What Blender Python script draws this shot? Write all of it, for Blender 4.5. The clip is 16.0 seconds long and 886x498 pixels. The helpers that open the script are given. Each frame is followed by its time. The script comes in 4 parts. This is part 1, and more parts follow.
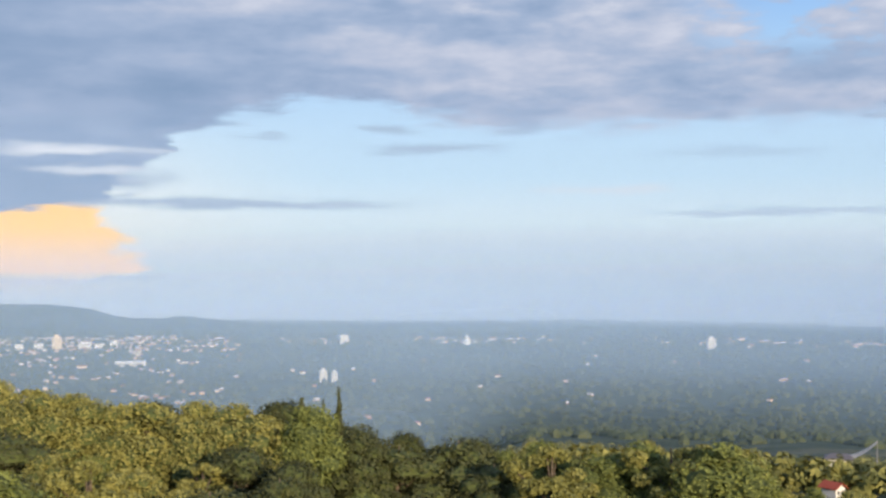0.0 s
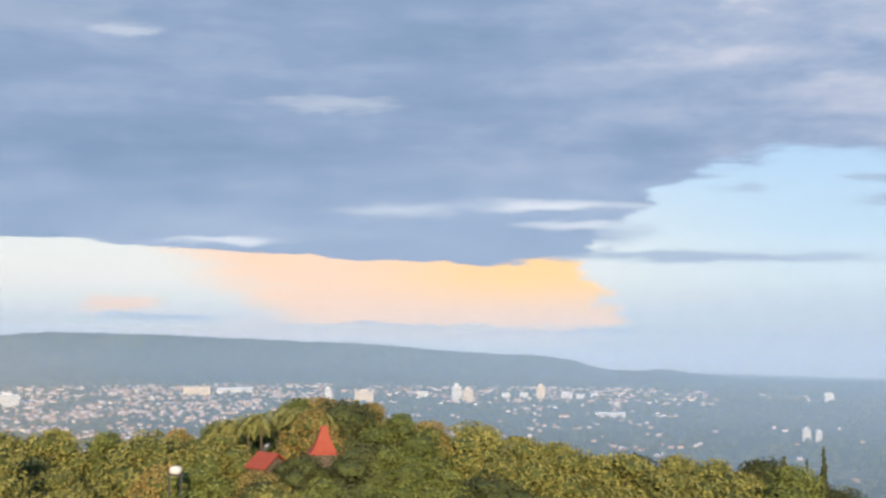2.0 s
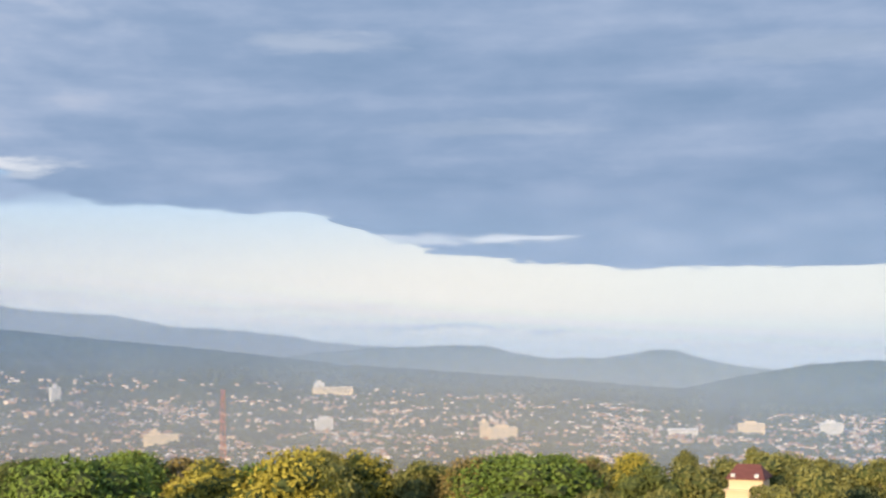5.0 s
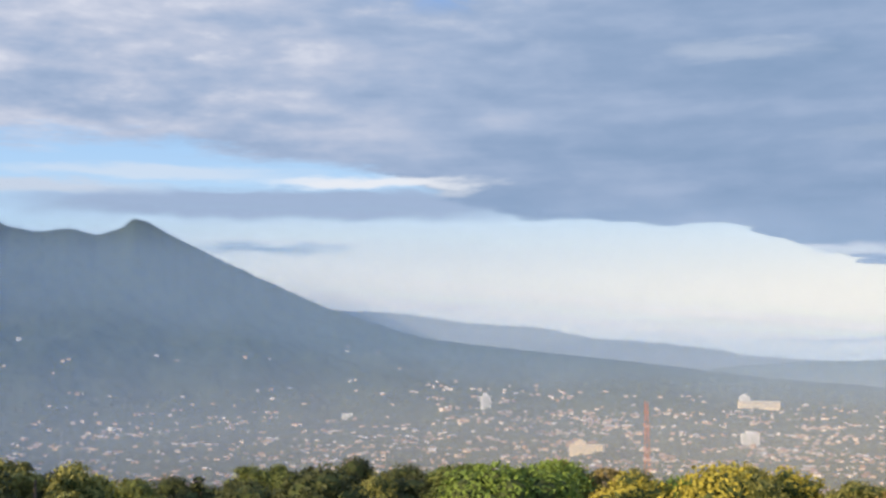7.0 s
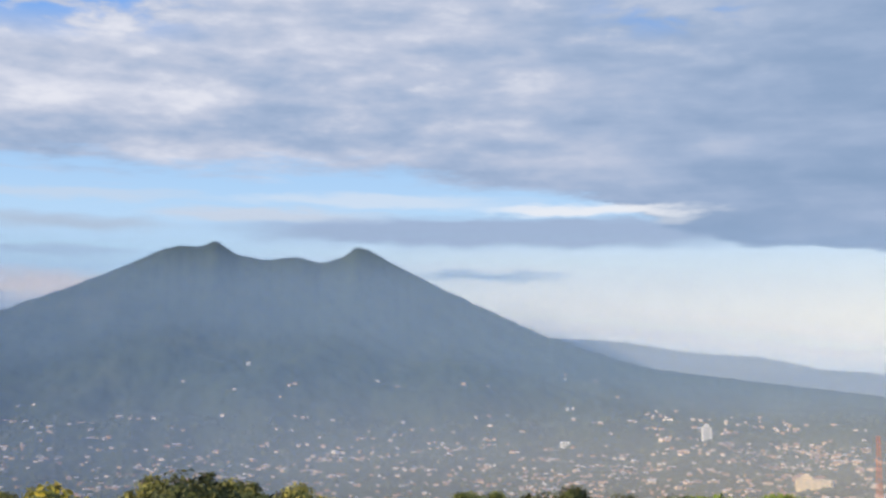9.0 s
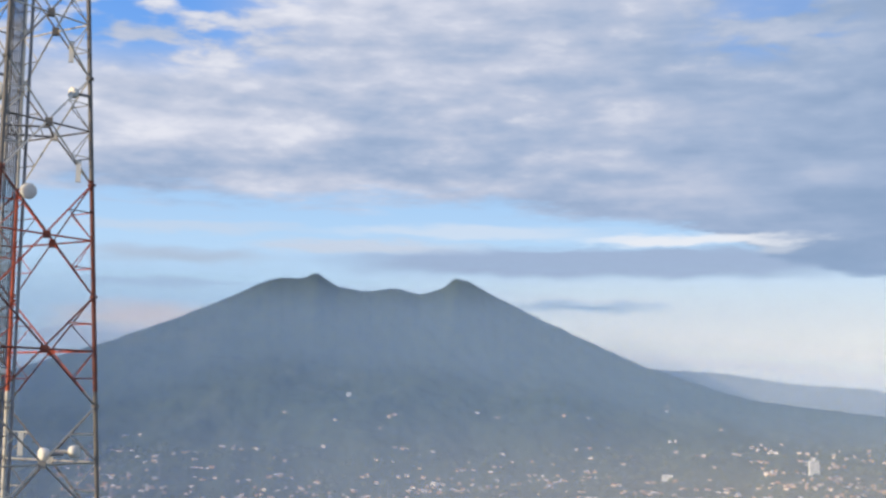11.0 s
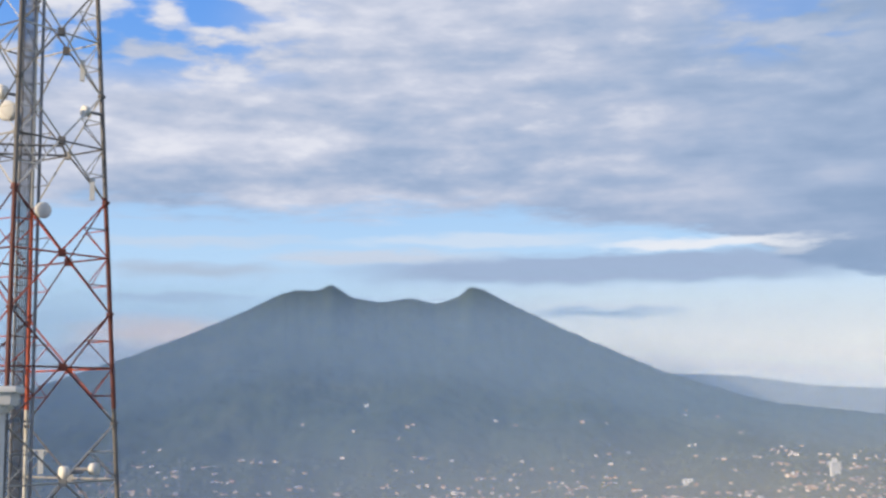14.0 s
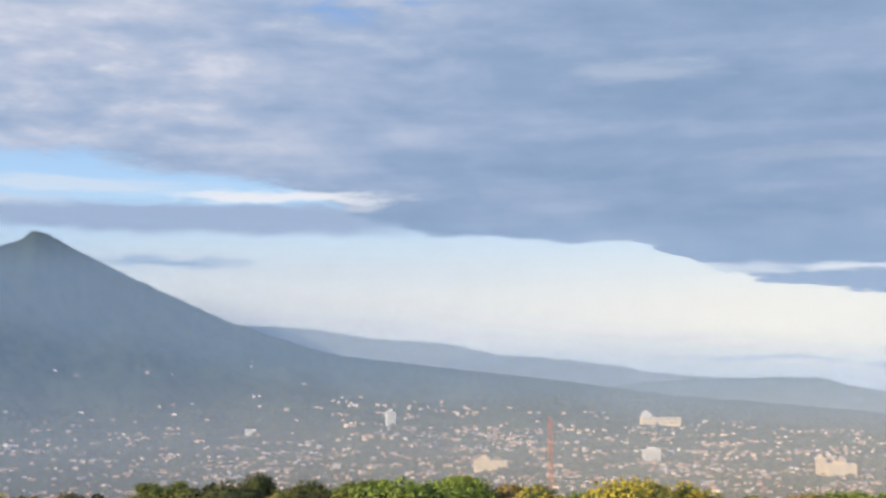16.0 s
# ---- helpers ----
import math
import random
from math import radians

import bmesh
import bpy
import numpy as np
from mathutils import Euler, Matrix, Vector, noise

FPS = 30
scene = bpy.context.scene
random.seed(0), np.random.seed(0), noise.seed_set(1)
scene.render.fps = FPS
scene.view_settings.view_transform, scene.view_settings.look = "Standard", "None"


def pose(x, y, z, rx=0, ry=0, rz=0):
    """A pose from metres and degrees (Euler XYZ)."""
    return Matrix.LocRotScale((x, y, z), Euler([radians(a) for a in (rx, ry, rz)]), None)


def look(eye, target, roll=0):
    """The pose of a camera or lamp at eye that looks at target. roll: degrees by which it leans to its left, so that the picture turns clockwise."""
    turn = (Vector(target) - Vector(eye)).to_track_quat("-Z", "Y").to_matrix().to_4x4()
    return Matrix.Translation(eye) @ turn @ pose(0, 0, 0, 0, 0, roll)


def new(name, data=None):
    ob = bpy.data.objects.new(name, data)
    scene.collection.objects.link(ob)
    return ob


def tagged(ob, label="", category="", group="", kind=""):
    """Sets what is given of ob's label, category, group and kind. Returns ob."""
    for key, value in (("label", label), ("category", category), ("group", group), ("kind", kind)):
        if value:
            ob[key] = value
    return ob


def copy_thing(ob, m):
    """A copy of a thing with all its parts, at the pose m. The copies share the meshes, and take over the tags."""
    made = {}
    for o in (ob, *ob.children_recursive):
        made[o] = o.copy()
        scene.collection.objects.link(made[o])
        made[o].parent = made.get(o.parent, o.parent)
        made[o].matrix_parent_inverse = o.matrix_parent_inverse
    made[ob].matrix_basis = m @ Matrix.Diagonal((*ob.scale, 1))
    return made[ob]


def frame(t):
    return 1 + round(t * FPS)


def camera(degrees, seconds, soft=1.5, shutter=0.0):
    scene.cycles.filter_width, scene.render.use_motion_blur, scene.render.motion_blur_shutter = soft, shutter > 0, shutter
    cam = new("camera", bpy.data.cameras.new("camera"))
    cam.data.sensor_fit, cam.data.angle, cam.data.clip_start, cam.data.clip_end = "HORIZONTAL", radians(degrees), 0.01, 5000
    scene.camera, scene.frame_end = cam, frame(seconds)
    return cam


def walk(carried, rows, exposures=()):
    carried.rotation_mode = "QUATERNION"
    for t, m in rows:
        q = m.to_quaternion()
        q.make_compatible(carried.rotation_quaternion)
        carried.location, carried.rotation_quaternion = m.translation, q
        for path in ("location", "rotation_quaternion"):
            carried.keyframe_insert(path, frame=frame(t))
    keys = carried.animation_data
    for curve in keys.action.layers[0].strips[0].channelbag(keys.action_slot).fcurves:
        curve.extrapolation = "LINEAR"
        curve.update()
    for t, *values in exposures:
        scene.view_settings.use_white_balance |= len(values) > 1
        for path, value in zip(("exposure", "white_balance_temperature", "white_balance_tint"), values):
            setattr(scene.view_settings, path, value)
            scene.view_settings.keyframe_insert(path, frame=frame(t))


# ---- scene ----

# the camera stands high on a hill and turns from the plain to the volcano
EYE = 280.0
cam = camera(38.1, 16.0, soft=2.6)
ROWS = [
    (0, 0.01, -0.04, 0.01),
    (0.5, 3.50, 0.64, 0.23),
    (1, 7.72, 1.32, 0.19),
    (1.5, 13.96, 1.58, 0.19),
    (2, 21.12, 2.29, -0.24),
    (2.5, 28.55, 2.50, 0.32),
    (3, 34.36, 2.66, 0.17),
    (3.5, 39.81, 2.54, 0.11),
    (4, 44.77, 2.39, 0.10),
    (4.5, 50.07, 2.91, 0.11),
    (5, 56.49, 3.65, 0.55),
    (5.2, 58.60, 3.60, 0.44),
    (7.3, 77.05, 4.46, -0.14),
    (7.5, 78.12, 4.53, -0.41),
    (8, 80.69, 4.91, -0.52),
    (8.5, 83.26, 5.30, -0.56),
    (9, 84.80, 5.52, -0.53),
    (11.3, 89.81, 6.98, -0.59),
    (11.5, 90.21, 7.02, -0.48),
    (12, 91.46, 6.96, -0.43),
    (12.5, 92.92, 7.07, -0.06),
    (13, 93.48, 7.30, 0.11),
    (13.5, 91.77, 7.68, 0.36),
    (14, 90.02, 7.26, 0.61),
    (14.5, 88.19, 7.03, 0.52),
    (15, 85.66, 6.35, 0.22),
    (15.5, 79.81, 5.67, 0.20),
    (16, 70.94, 5.01, -0.04),
]
walk(cam, [(t, pose(0, 0, EYE, 90 + pitch, roll, yaw)) for t, yaw, pitch, roll in ROWS])

SUN_AZ, SUN_EL = 206.0, 13.0   # counter-clockwise from +y, above the horizon


def polar(az, r, z=0.0):
    """A place r metres from the viewpoint, at az degrees counter-clockwise from +y."""
    a = radians(az)
    return Vector((-math.sin(a) * r, math.cos(a) * r, z))


sun = new("sun", bpy.data.lights.new("sun", "SUN"))
sun.data.energy, sun.data.angle, sun.data.color = 5.0, radians(0.6), (1.0, 0.80, 0.54)
sun.matrix_world = look(polar(SUN_AZ, 900, EYE + 900 * math.tan(radians(SUN_EL))), (0, 0, EYE))


# ---- node helpers ----
class Net:
    def __init__(self, tree):
        self.t = tree
        self.t.nodes.clear()

    def n(self, kind, **kw):
        node = self.t.nodes.new(kind)
        for k, v in kw.items():
            if k == "op":
                node.operation = v
        return node

    def put(self, sock, v):
        if isinstance(v, bpy.types.NodeSocket):
            self.t.links.new(v, sock)
        elif v is not None:
            if isinstance(v, (tuple, list)) and len(v) == 3 and sock.type == "RGBA":
                v = (*v, 1)
            sock.default_value = v

    def m(self, op, a, b=None, c=None, clamp=False):
        node = self.n("ShaderNodeMath", op=op)
        node.use_clamp = clamp
        for i, v in enumerate((a, b, c)):
            self.put(node.inputs[i], v)
        return node.outputs[0]

    def step(self, v, lo, hi):
        node = self.n("ShaderNodeMapRange")
        node.interpolation_type = "SMOOTHSTEP"
        for i, x in enumerate((v, lo, hi, 0.0, 1.0)):
            self.put(node.inputs[i], x)
        return node.outputs[0]

    def mix(self, f, a, b, kind="MIX"):
        node = self.n("ShaderNodeMix")
        node.data_type, node.blend_type = "RGBA", kind
        self.put(node.inputs[0], f)
        self.put(node.inputs[6], a)
        self.put(node.inputs[7], b)
        return node.outputs[2]

    def ramp(self, f, stops, smooth=True):
        node = self.n("ShaderNodeValToRGB")
        node.color_ramp.interpolation = "B_SPLINE" if smooth == 2 else ("EASE" if smooth else "LINEAR")
        e = node.color_ramp.elements
        while len(e) < len(stops):
            e.new(0.5)
        for el, (p, c) in zip(e, stops):
            el.position = p
            el.color = (*c, 1) if isinstance(c, tuple) else (c, c, c, 1)
        self.put(node.inputs[0], f)
        return node.outputs[0]

    def noise(self, vec, scale, detail=3.0, rough=0.55, distort=0.0):
        node = self.n("ShaderNodeTexNoise")
        self.put(node.inputs["Vector"], vec)
        for k, v in (("Scale", scale), ("Detail", detail), ("Roughness", rough), ("Distortion", distort)):
            node.inputs[k].default_value = v
        return node.outputs["Fac"]

    def xyz(self, x, y, z=0.0):
        node = self.n("ShaderNodeCombineXYZ")
        for i, v in enumerate((x, y, z)):
            self.put(node.inputs[i], v)
        return node.outputs[0]


def srgb(r, g, b):
    """Linear colour from 0..255."""
    return tuple(((c / 255 + 0.055) / 1.055) ** 2.4 if c > 10 else c / 3295 for c in (r, g, b))


# ---- sky: morning stratus deck over a pale clear strip, a sunlit cumulus low down ----
def make_sky():
    world = bpy.data.worlds.new("sky")
    world.use_nodes = True
    scene.world = world
    k = Net(world.node_tree)
    gen = k.n("ShaderNodeTexCoord").outputs["Generated"]
    sep = k.n("ShaderNodeSeparateXYZ")
    k.put(sep.inputs[0], gen)
    x, y, z = sep.outputs
    az = k.m("MULTIPLY", k.m("ARCTAN2", k.m("MULTIPLY", x, -1.0), y), 57.2958)
    el = k.m("MULTIPLY", k.m("ARCSINE", z), 57.2958)
    streak = k.xyz(k.m("MULTIPLY", az, 0.055), k.m("MULTIPLY", el, 0.42), 0.0)
    puffs = k.xyz(k.m("MULTIPLY", az, 0.16), k.m("MULTIPLY", el, 0.42), 3.0)
    n_big = k.noise(streak, 1.3, 4.0, 0.48, 0.15)
    n_fine = k.noise(puffs, 1.9, 5.0, 0.52, 0.15)
    # clear sky from the horizon upwards
    sky = k.n("ShaderNodeTexSky")
    sky.sky_type = "NISHITA"
    sky.sun_disc = False
    sky.sun_elevation = radians(SUN_EL)
    sky.sun_rotation = radians(-SUN_AZ)
    grad = k.ramp(k.m("DIVIDE", k.m("ADD", el, 4.0), 24.0), [
        (0.0, srgb(176, 190, 210)), (0.05, srgb(186, 198, 214)), (0.13, srgb(206, 216, 225)), (0.22, srgb(222, 240, 250)),
        (0.30, srgb(200, 230, 252)), (0.42, srgb(190, 222, 252)), (0.54, srgb(172, 210, 250)), (0.72, srgb(130, 182, 248)), (1.0, srgb(95, 155, 240))], False)
    # the strip under the deck is creamier in the middle of the turn
    cream = k.m("MULTIPLY", k.m("MULTIPLY", k.step(az, 3.0, 22.0), k.step(az, 100.0, 80.0)), k.m("MULTIPLY", k.step(el, -1.6, 1.0), k.step(el, 7.0, 2.0)))
    grad = k.mix(k.m("MULTIPLY", cream, k.m("ADD", 0.68, k.m("MULTIPLY", k.step(az, 42.0, 60.0), 0.32))), grad, srgb(260, 252, 238))
    nish = k.n("ShaderNodeVectorMath", op="SCALE")
    k.put(nish.inputs[0], sky.outputs[0])
    nish.inputs[3].default_value = 0.10
    col = k.mix(0.06, grad, nish.outputs[0])
    # ragged edges: the coordinates of all cloud outlines are stirred a little
    n_edge = k.noise(k.xyz(k.m("MULTIPLY", az, 0.34), k.m("MULTIPLY", el, 1.9), 7.0), 1.1, 5.0, 0.58)
    n_edge2 = k.noise(k.xyz(k.m("MULTIPLY", az, 0.3), k.m("MULTIPLY", el, 1.2), 17.0), 1.0, 4.0, 0.6)
    azw = k.m("ADD", az, k.m("MULTIPLY", k.m("SUBTRACT", n_edge2, 0.5), 6.0))
    elw = k.m("ADD", el, k.m("MULTIPLY", k.m("SUBTRACT", n_edge, 0.5), 0.9))
    stirred = k.xyz(azw, elw, 0.0)

    def patch(base, a, e, half_w, half_h, amount, colour, soft=0.3):
        """One drifting cloud: a stirred ellipse."""
        sub, mul, ln = k.n("ShaderNodeVectorMath", op="SUBTRACT"), k.n("ShaderNodeVectorMath", op="MULTIPLY"), k.n("ShaderNodeVectorMath", op="LENGTH")
        k.put(sub.inputs[0], stirred)
        sub.inputs[1].default_value = (a, e, 0)
        k.put(mul.inputs[0], sub.outputs[0])
        mul.inputs[1].default_value = (1 / half_w, 1 / half_h, 0)
        k.put(ln.inputs[0], mul.outputs[0])
        f = k.m("MULTIPLY", k.step(ln.outputs["Value"], 1.25, soft), amount)
        return k.mix(f, base, colour)

    # sunlit cumulus standing on the horizon
    rightside = k.m("SUBTRACT", azw, k.m("MULTIPLY", el, 0.9))
    cu = k.m("MULTIPLY", k.step(rightside, 13.4, 14.2), k.step(k.m("ADD", azw, k.m("MULTIPLY", el, -1.2)), 32.0, 27.0))
    cu = k.m("MULTIPLY", cu, k.step(elw, -1.35, -0.95))
    glow = k.m("MULTIPLY", k.step(az, 27.0, 17.0), k.step(el, -0.9, 1.0))
    cu_hue = k.mix(glow, srgb(272, 224, 182), srgb(285, 224, 126))
    col = k.mix(k.m("MULTIPLY", cu, 0.96), col, cu_hue)
    under = k.m("MULTIPLY", k.m("MULTIPLY", k.step(az, 12.0, 18.0), k.step(az, 40.0, 30.0)), k.m("MULTIPLY", k.step(el, -2.6, -1.6), k.step(el, -0.9, -1.3)))
    col = k.mix(k.m("MULTIPLY", under, 0.6), col, srgb(228, 212, 206))
    warm, grey, pale = srgb(250, 226, 208), srgb(164, 183, 210), srgb(240, 240, 242)
    col = patch(col, 35.0, -0.22, 2.0, 0.5, 1.0, srgb(255, 220, 195))
    col = patch(col, 33.2, -0.80, 3.0, 0.22, 0.75, grey)
    col = patch(col, 23.0, -1.12, 4.5, 0.10, 0.5, grey)
    col = patch(col, 14.0, -1.35, 5.0, 0.12, 0.5, grey)
    col = patch(col, 57.2, 0.18, 4.2, 0.13, 0.65, grey)
    col = patch(col, 51.3, -0.06, 1.7, 0.12, 0.7, grey)
    col = patch(col, 57.6, 0.30, 0.7, 0.10, 0.8, pale)
    col = patch(col, 64.0, 1.05, 7.0, 0.16, 0.35, srgb(222, 214, 214))
    col = patch(col, 76.0, 1.75, 5.0, 0.18, 0.35, srgb(222, 214, 214))
    col = patch(col, 102.3, 3.55, 4.5, 0.75, 0.85, srgb(242, 222, 212))
    col = patch(col, 104.0, 2.6, 4.0, 0.6, 0.7, srgb(188, 192, 206))
    # bars and lenses between deck and land
    col = patch(col, 0.6, 4.45, 3.4, 0.28, 0.75, grey)
    col = patch(col, 1.9, 5.22, 1.5, 0.20, 0.7, grey)
    col = patch(col, 8.1, 5.00, 1.2, 0.20, 0.5, grey)
    col = patch(col, -7.4, 2.62, 3.2, 0.20, 0.7, srgb(226, 230, 238))
    col = patch(col, -14.5, 1.58, 7.0, 0.24, 0.6, srgb(170, 192, 216))
    col = patch(col, -13.0, 4.2, 4.0, 0.25, 0.4, grey)
    col = patch(col, 88.0, 7.6, 7.0, 0.35, 0.55, srgb(222, 228, 238))
    col = patch(col, 82.0, 6.25, 13.0, 0.72, 0.95, srgb(160, 179, 209), 0.6)
    col = patch(col, 93.0, 6.9, 6.0, 0.35, 0.7, srgb(206, 211, 224))
    col = patch(col, 101.5, 6.35, 5.0, 0.42, 0.85, srgb(178, 194, 216))
    col = patch(col, 101.0, 7.6, 6.0, 0.35, 0.5, srgb(206, 214, 228))
    col = patch(col, 102.0, 5.1, 4.0, 0.22, 0.5, grey)
    col = patch(col, 82.6, 4.32, 3.2, 0.27, 0.9, srgb(156, 180, 210))
    # the deck, whose lower edge climbs and falls along the turn
    def at(a):
        return (a + 25.0) / 140.0
    edge = k.m("MULTIPLY", k.ramp(k.m("DIVIDE", k.m("ADD", azw, 25.0), 140.0), [(at(a), e / 10.0) for a, e in (
        (-24, 5.6), (-12, 5.35), (-2, 5.0), (2.5, 6.3), (6.0, 6.4), (9.0, 5.7), (11.5, 5.0), (13.3, 3.6), (14.6, 1.95), (19, 1.55), (26, 1.86), (33, 2.25), (37, 2.62),
        (48, 2.67), (53, 3.0), (57.0, 3.5), (60.5, 4.7), (63, 5.25), (69, 5.4), (72, 5.65), (75, 6.5), (79, 7.8), (83, 8.2), (87, 8.8), (104, 8.8), (114, 9.0))], False), 10.0)
    ends = k.m("MAXIMUM", k.step(az, 64.0, 94.0), k.m("MULTIPLY", k.step(az, 24.0, -4.0), 0.9))
    wob = k.m("ADD", k.m("MULTIPLY", k.m("SUBTRACT", n_edge, 0.5), k.m("ADD", 0.8, k.m("MULTIPLY", ends, 1.5))), k.m("MULTIPLY", k.m("SUBTRACT", n_big, 0.5), k.m("ADD", 0.3, k.m("MULTIPLY", ends, 1.0))))
    above = k.m("SUBTRACT", k.m("ADD", el, wob), edge)
    deck = k.step(above, k.m("ADD", -0.06, k.m("MULTIPLY", ends, -0.35)), k.m("ADD", 0.10, k.m("MULTIPLY", ends, 0.75)))
    # a thin tongue of the deck running on over the plain
    col = patch(col, 10.0, 1.95, 9.0, 0.30, 0.95, srgb(168, 187, 211))
    col = patch(col, 14.5, 3.0, 3.4, 0.55, 0.9, srgb(166, 184, 210))
    # holes of blue high over both ends of the turn
    lumps = k.noise(k.xyz(k.m("MULTIPLY", az, 0.22), k.m("MULTIPLY", el, 0.62), 5.0), 1.5, 5.0, 0.52, 0.1)
    hole_l = k.m("MULTIPLY", k.step(az, 94.0, 101.0), k.step(el, 13.6, 16.0))
    hole_r = k.m("MULTIPLY", k.step(az, -9.0, -15.0), k.step(el, 7.4, 9.4))
    hole_m = k.m("MULTIPLY", k.m("MULTIPLY", k.step(az, 80.0, 75.0), k.step(az, 70.0, 73.0)), k.m("MULTIPLY", k.step(el, 14.4, 15.6), 0.5))
    holes = k.m("MULTIPLY", k.m("MAXIMUM", hole_m, k.m("MAXIMUM", hole_l, hole_r)), k.step(lumps, 0.58, 0.40))
    deck = k.m("MULTIPLY", deck, k.m("SUBTRACT", 1.0, holes))
    shade = k.m("ADD", k.m("MULTIPLY", n_big, 0.45), k.m("MULTIPLY", n_fine, 0.30))
    shade = k.m("ADD", k.m("MULTIPLY", shade, k.m("ADD", 0.72, k.m("MULTIPLY", ends, 0.1))), k.m("SUBTRACT", 0.105, k.m("MULTIPLY", ends, 0.14)))
    shade = k.m("ADD", shade, k.m("MULTIPLY", lumps, k.m("MULTIPLY", ends, 0.46)))
    shade = k.m("ADD", shade, k.m("MULTIPLY", k.step(el, 6.0, 16.0), k.m("ADD", 0.02, k.m("MULTIPLY", ends, 0.06))))
    shade = k.m("SUBTRACT", shade, k.m("MULTIPLY", k.m("SUBTRACT", 1.0, ends), 0.012))
    hue = k.ramp(shade, [(0.29, srgb(135, 160, 193)), (0.37, srgb(147, 169, 201)), (0.45, srgb(164, 182, 211)), (0.56, srgb(191, 200, 221)), (0.72, srgb(226, 228, 240))], False)
    # the puffs stand out white at both ends
    white = k.m("MULTIPLY", k.m("MULTIPLY", k.step(lumps, 0.52, 0.66), k.step(n_fine, 0.40, 0.62)), k.m("MULTIPLY", ends, k.step(el, 8.0, 13.0)))
    hue = k.mix(k.m("MULTIPLY", white, 0.5), hue, srgb(232, 234, 242))
    for a, e, half_w, half_h, amount in ((53.1, 4.05, 2.6, 0.22, 0.9), (57.6, 4.05, 2.4, 0.26, 0.6), (26.2, 8.7, 3.8, 0.40, 0.35), (23.5, 4.0, 3.2, 0.36, 0.45),
                                         (30.6, 2.56, 3.2, 0.15, 0.8), (16.2, 4.22, 3.8, 0.28, 0.9), (15.2, 3.4, 3.2, 0.26, 0.7), (35.3, 11.6, 1.8, 0.35, 0.4),
                                         (62.0, 12.8, 4.0, 0.5, 0.22), (54.0, 9.0, 5.0, 0.4, 0.12), (40.0, 12.0, 6.0, 0.7, 0.15)):
        hue = patch(hue, a, e, half_w, half_h, amount, srgb(232, 236, 244))
    hue = patch(hue, 79.0, 7.25, 6.0, 0.32, 0.95, srgb(232, 236, 244))
    hue = patch(hue, 74.8, 6.9, 1.0, 0.35, 0.5, srgb(222, 228, 238))
    col = k.mix(deck, col, hue)
    col = patch(col, 79.0, 7.25, 5.0, 0.28, 0.9, srgb(236, 238, 244))
    # below the land's edge the sky goes on as haze
    bg = k.n("ShaderNodeBackground")
    k.put(bg.inputs[0], col)
    bg.inputs[1].default_value = 1.0
    out = k.n("ShaderNodeOutputWorld")
    k.t.links.new(bg.outputs[0], out.inputs[0])


make_sky()

# ---- materials ----
def material(name, build, rough=0.85):
    mat = bpy.data.materials.new(name)
    mat.use_nodes = True
    k = Net(mat.node_tree)
    bsdf = k.n("ShaderNodeBsdfPrincipled")
    bsdf.inputs["Roughness"].default_value = rough
    bsdf.inputs["Specular IOR Level"].default_value = 0.25
    out = k.n("ShaderNodeOutputMaterial")
    k.t.links.new(bsdf.outputs[0], out.inputs[0])
    k.obj = k.n("ShaderNodeTexCoord").outputs["Object"]
    k.rnd = k.n("ShaderNodeObjectInfo").outputs["Random"]
    geo = k.n("ShaderNodeNewGeometry")
    k.island, k.pos = geo.outputs["Random Per Island"], geo.outputs["Position"]
    k.put(bsdf.inputs["Base Color"], build(k, bsdf))
    return mat


def bump(k, bsdf, height, strength, distance):
    b = k.n("ShaderNodeBump")
    b.inputs["Strength"].default_value, b.inputs["Distance"].default_value = strength, distance
    k.put(b.inputs["Height"], height)
    k.t.links.new(b.outputs[0], bsdf.inputs["Normal"])


def foliage(name, dark, mid, light, vary=0.5):
    def build(k, bsdf):
        leaf = k.ramp(k.island, [(0.0, tuple(c * 0.6 for c in dark)), (0.5, mid), (1.0, tuple(c * 1.15 for c in light))], False)
        patch, fine = k.noise(k.pos, 0.30, 3.0), k.noise(k.pos, 0.9, 2.0)
        tint = k.mix(k.rnd, tuple(c * (1 - vary * 0.6) for c in mid), tuple(c * (1 + vary * 0.4) for c in light))
        col = k.mix(0.4, leaf, tint)
        col = k.mix(k.m("MULTIPLY", k.step(fine, 0.55, 0.35), 0.45), col, dark)
        bsdf.inputs["Roughness"].default_value = 0.7
        return k.mix(k.step(patch, 0.42, 0.7), col, k.mix(0.5, col, light))
    return material(name, build)


LEAF = {
    "green": foliage("leaf_green", (0.055, 0.082, 0.022), (0.125, 0.156, 0.040), (0.22, 0.24, 0.062)),
    "olive": foliage("leaf_olive", (0.095, 0.108, 0.030), (0.205, 0.205, 0.056), (0.34, 0.315, 0.092)),
    "dark": foliage("leaf_dark", (0.026, 0.036, 0.016), (0.056, 0.066, 0.027), (0.105, 0.112, 0.040)),
    "gold": foliage("leaf_gold", (0.22, 0.21, 0.030), (0.40, 0.34, 0.050), (0.55, 0.45, 0.075)),
    "bright": foliage("leaf_bright", (0.085, 0.15, 0.024), (0.16, 0.24, 0.038), (0.26, 0.33, 0.066)),
    "brown": foliage("leaf_brown", (0.13, 0.10, 0.034), (0.26, 0.195, 0.062), (0.38, 0.285, 0.09)),
}
# darker green for the lumps inside crowns; the inner shade is in the colour
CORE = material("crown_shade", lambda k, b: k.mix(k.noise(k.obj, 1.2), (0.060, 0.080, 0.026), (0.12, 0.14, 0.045)))


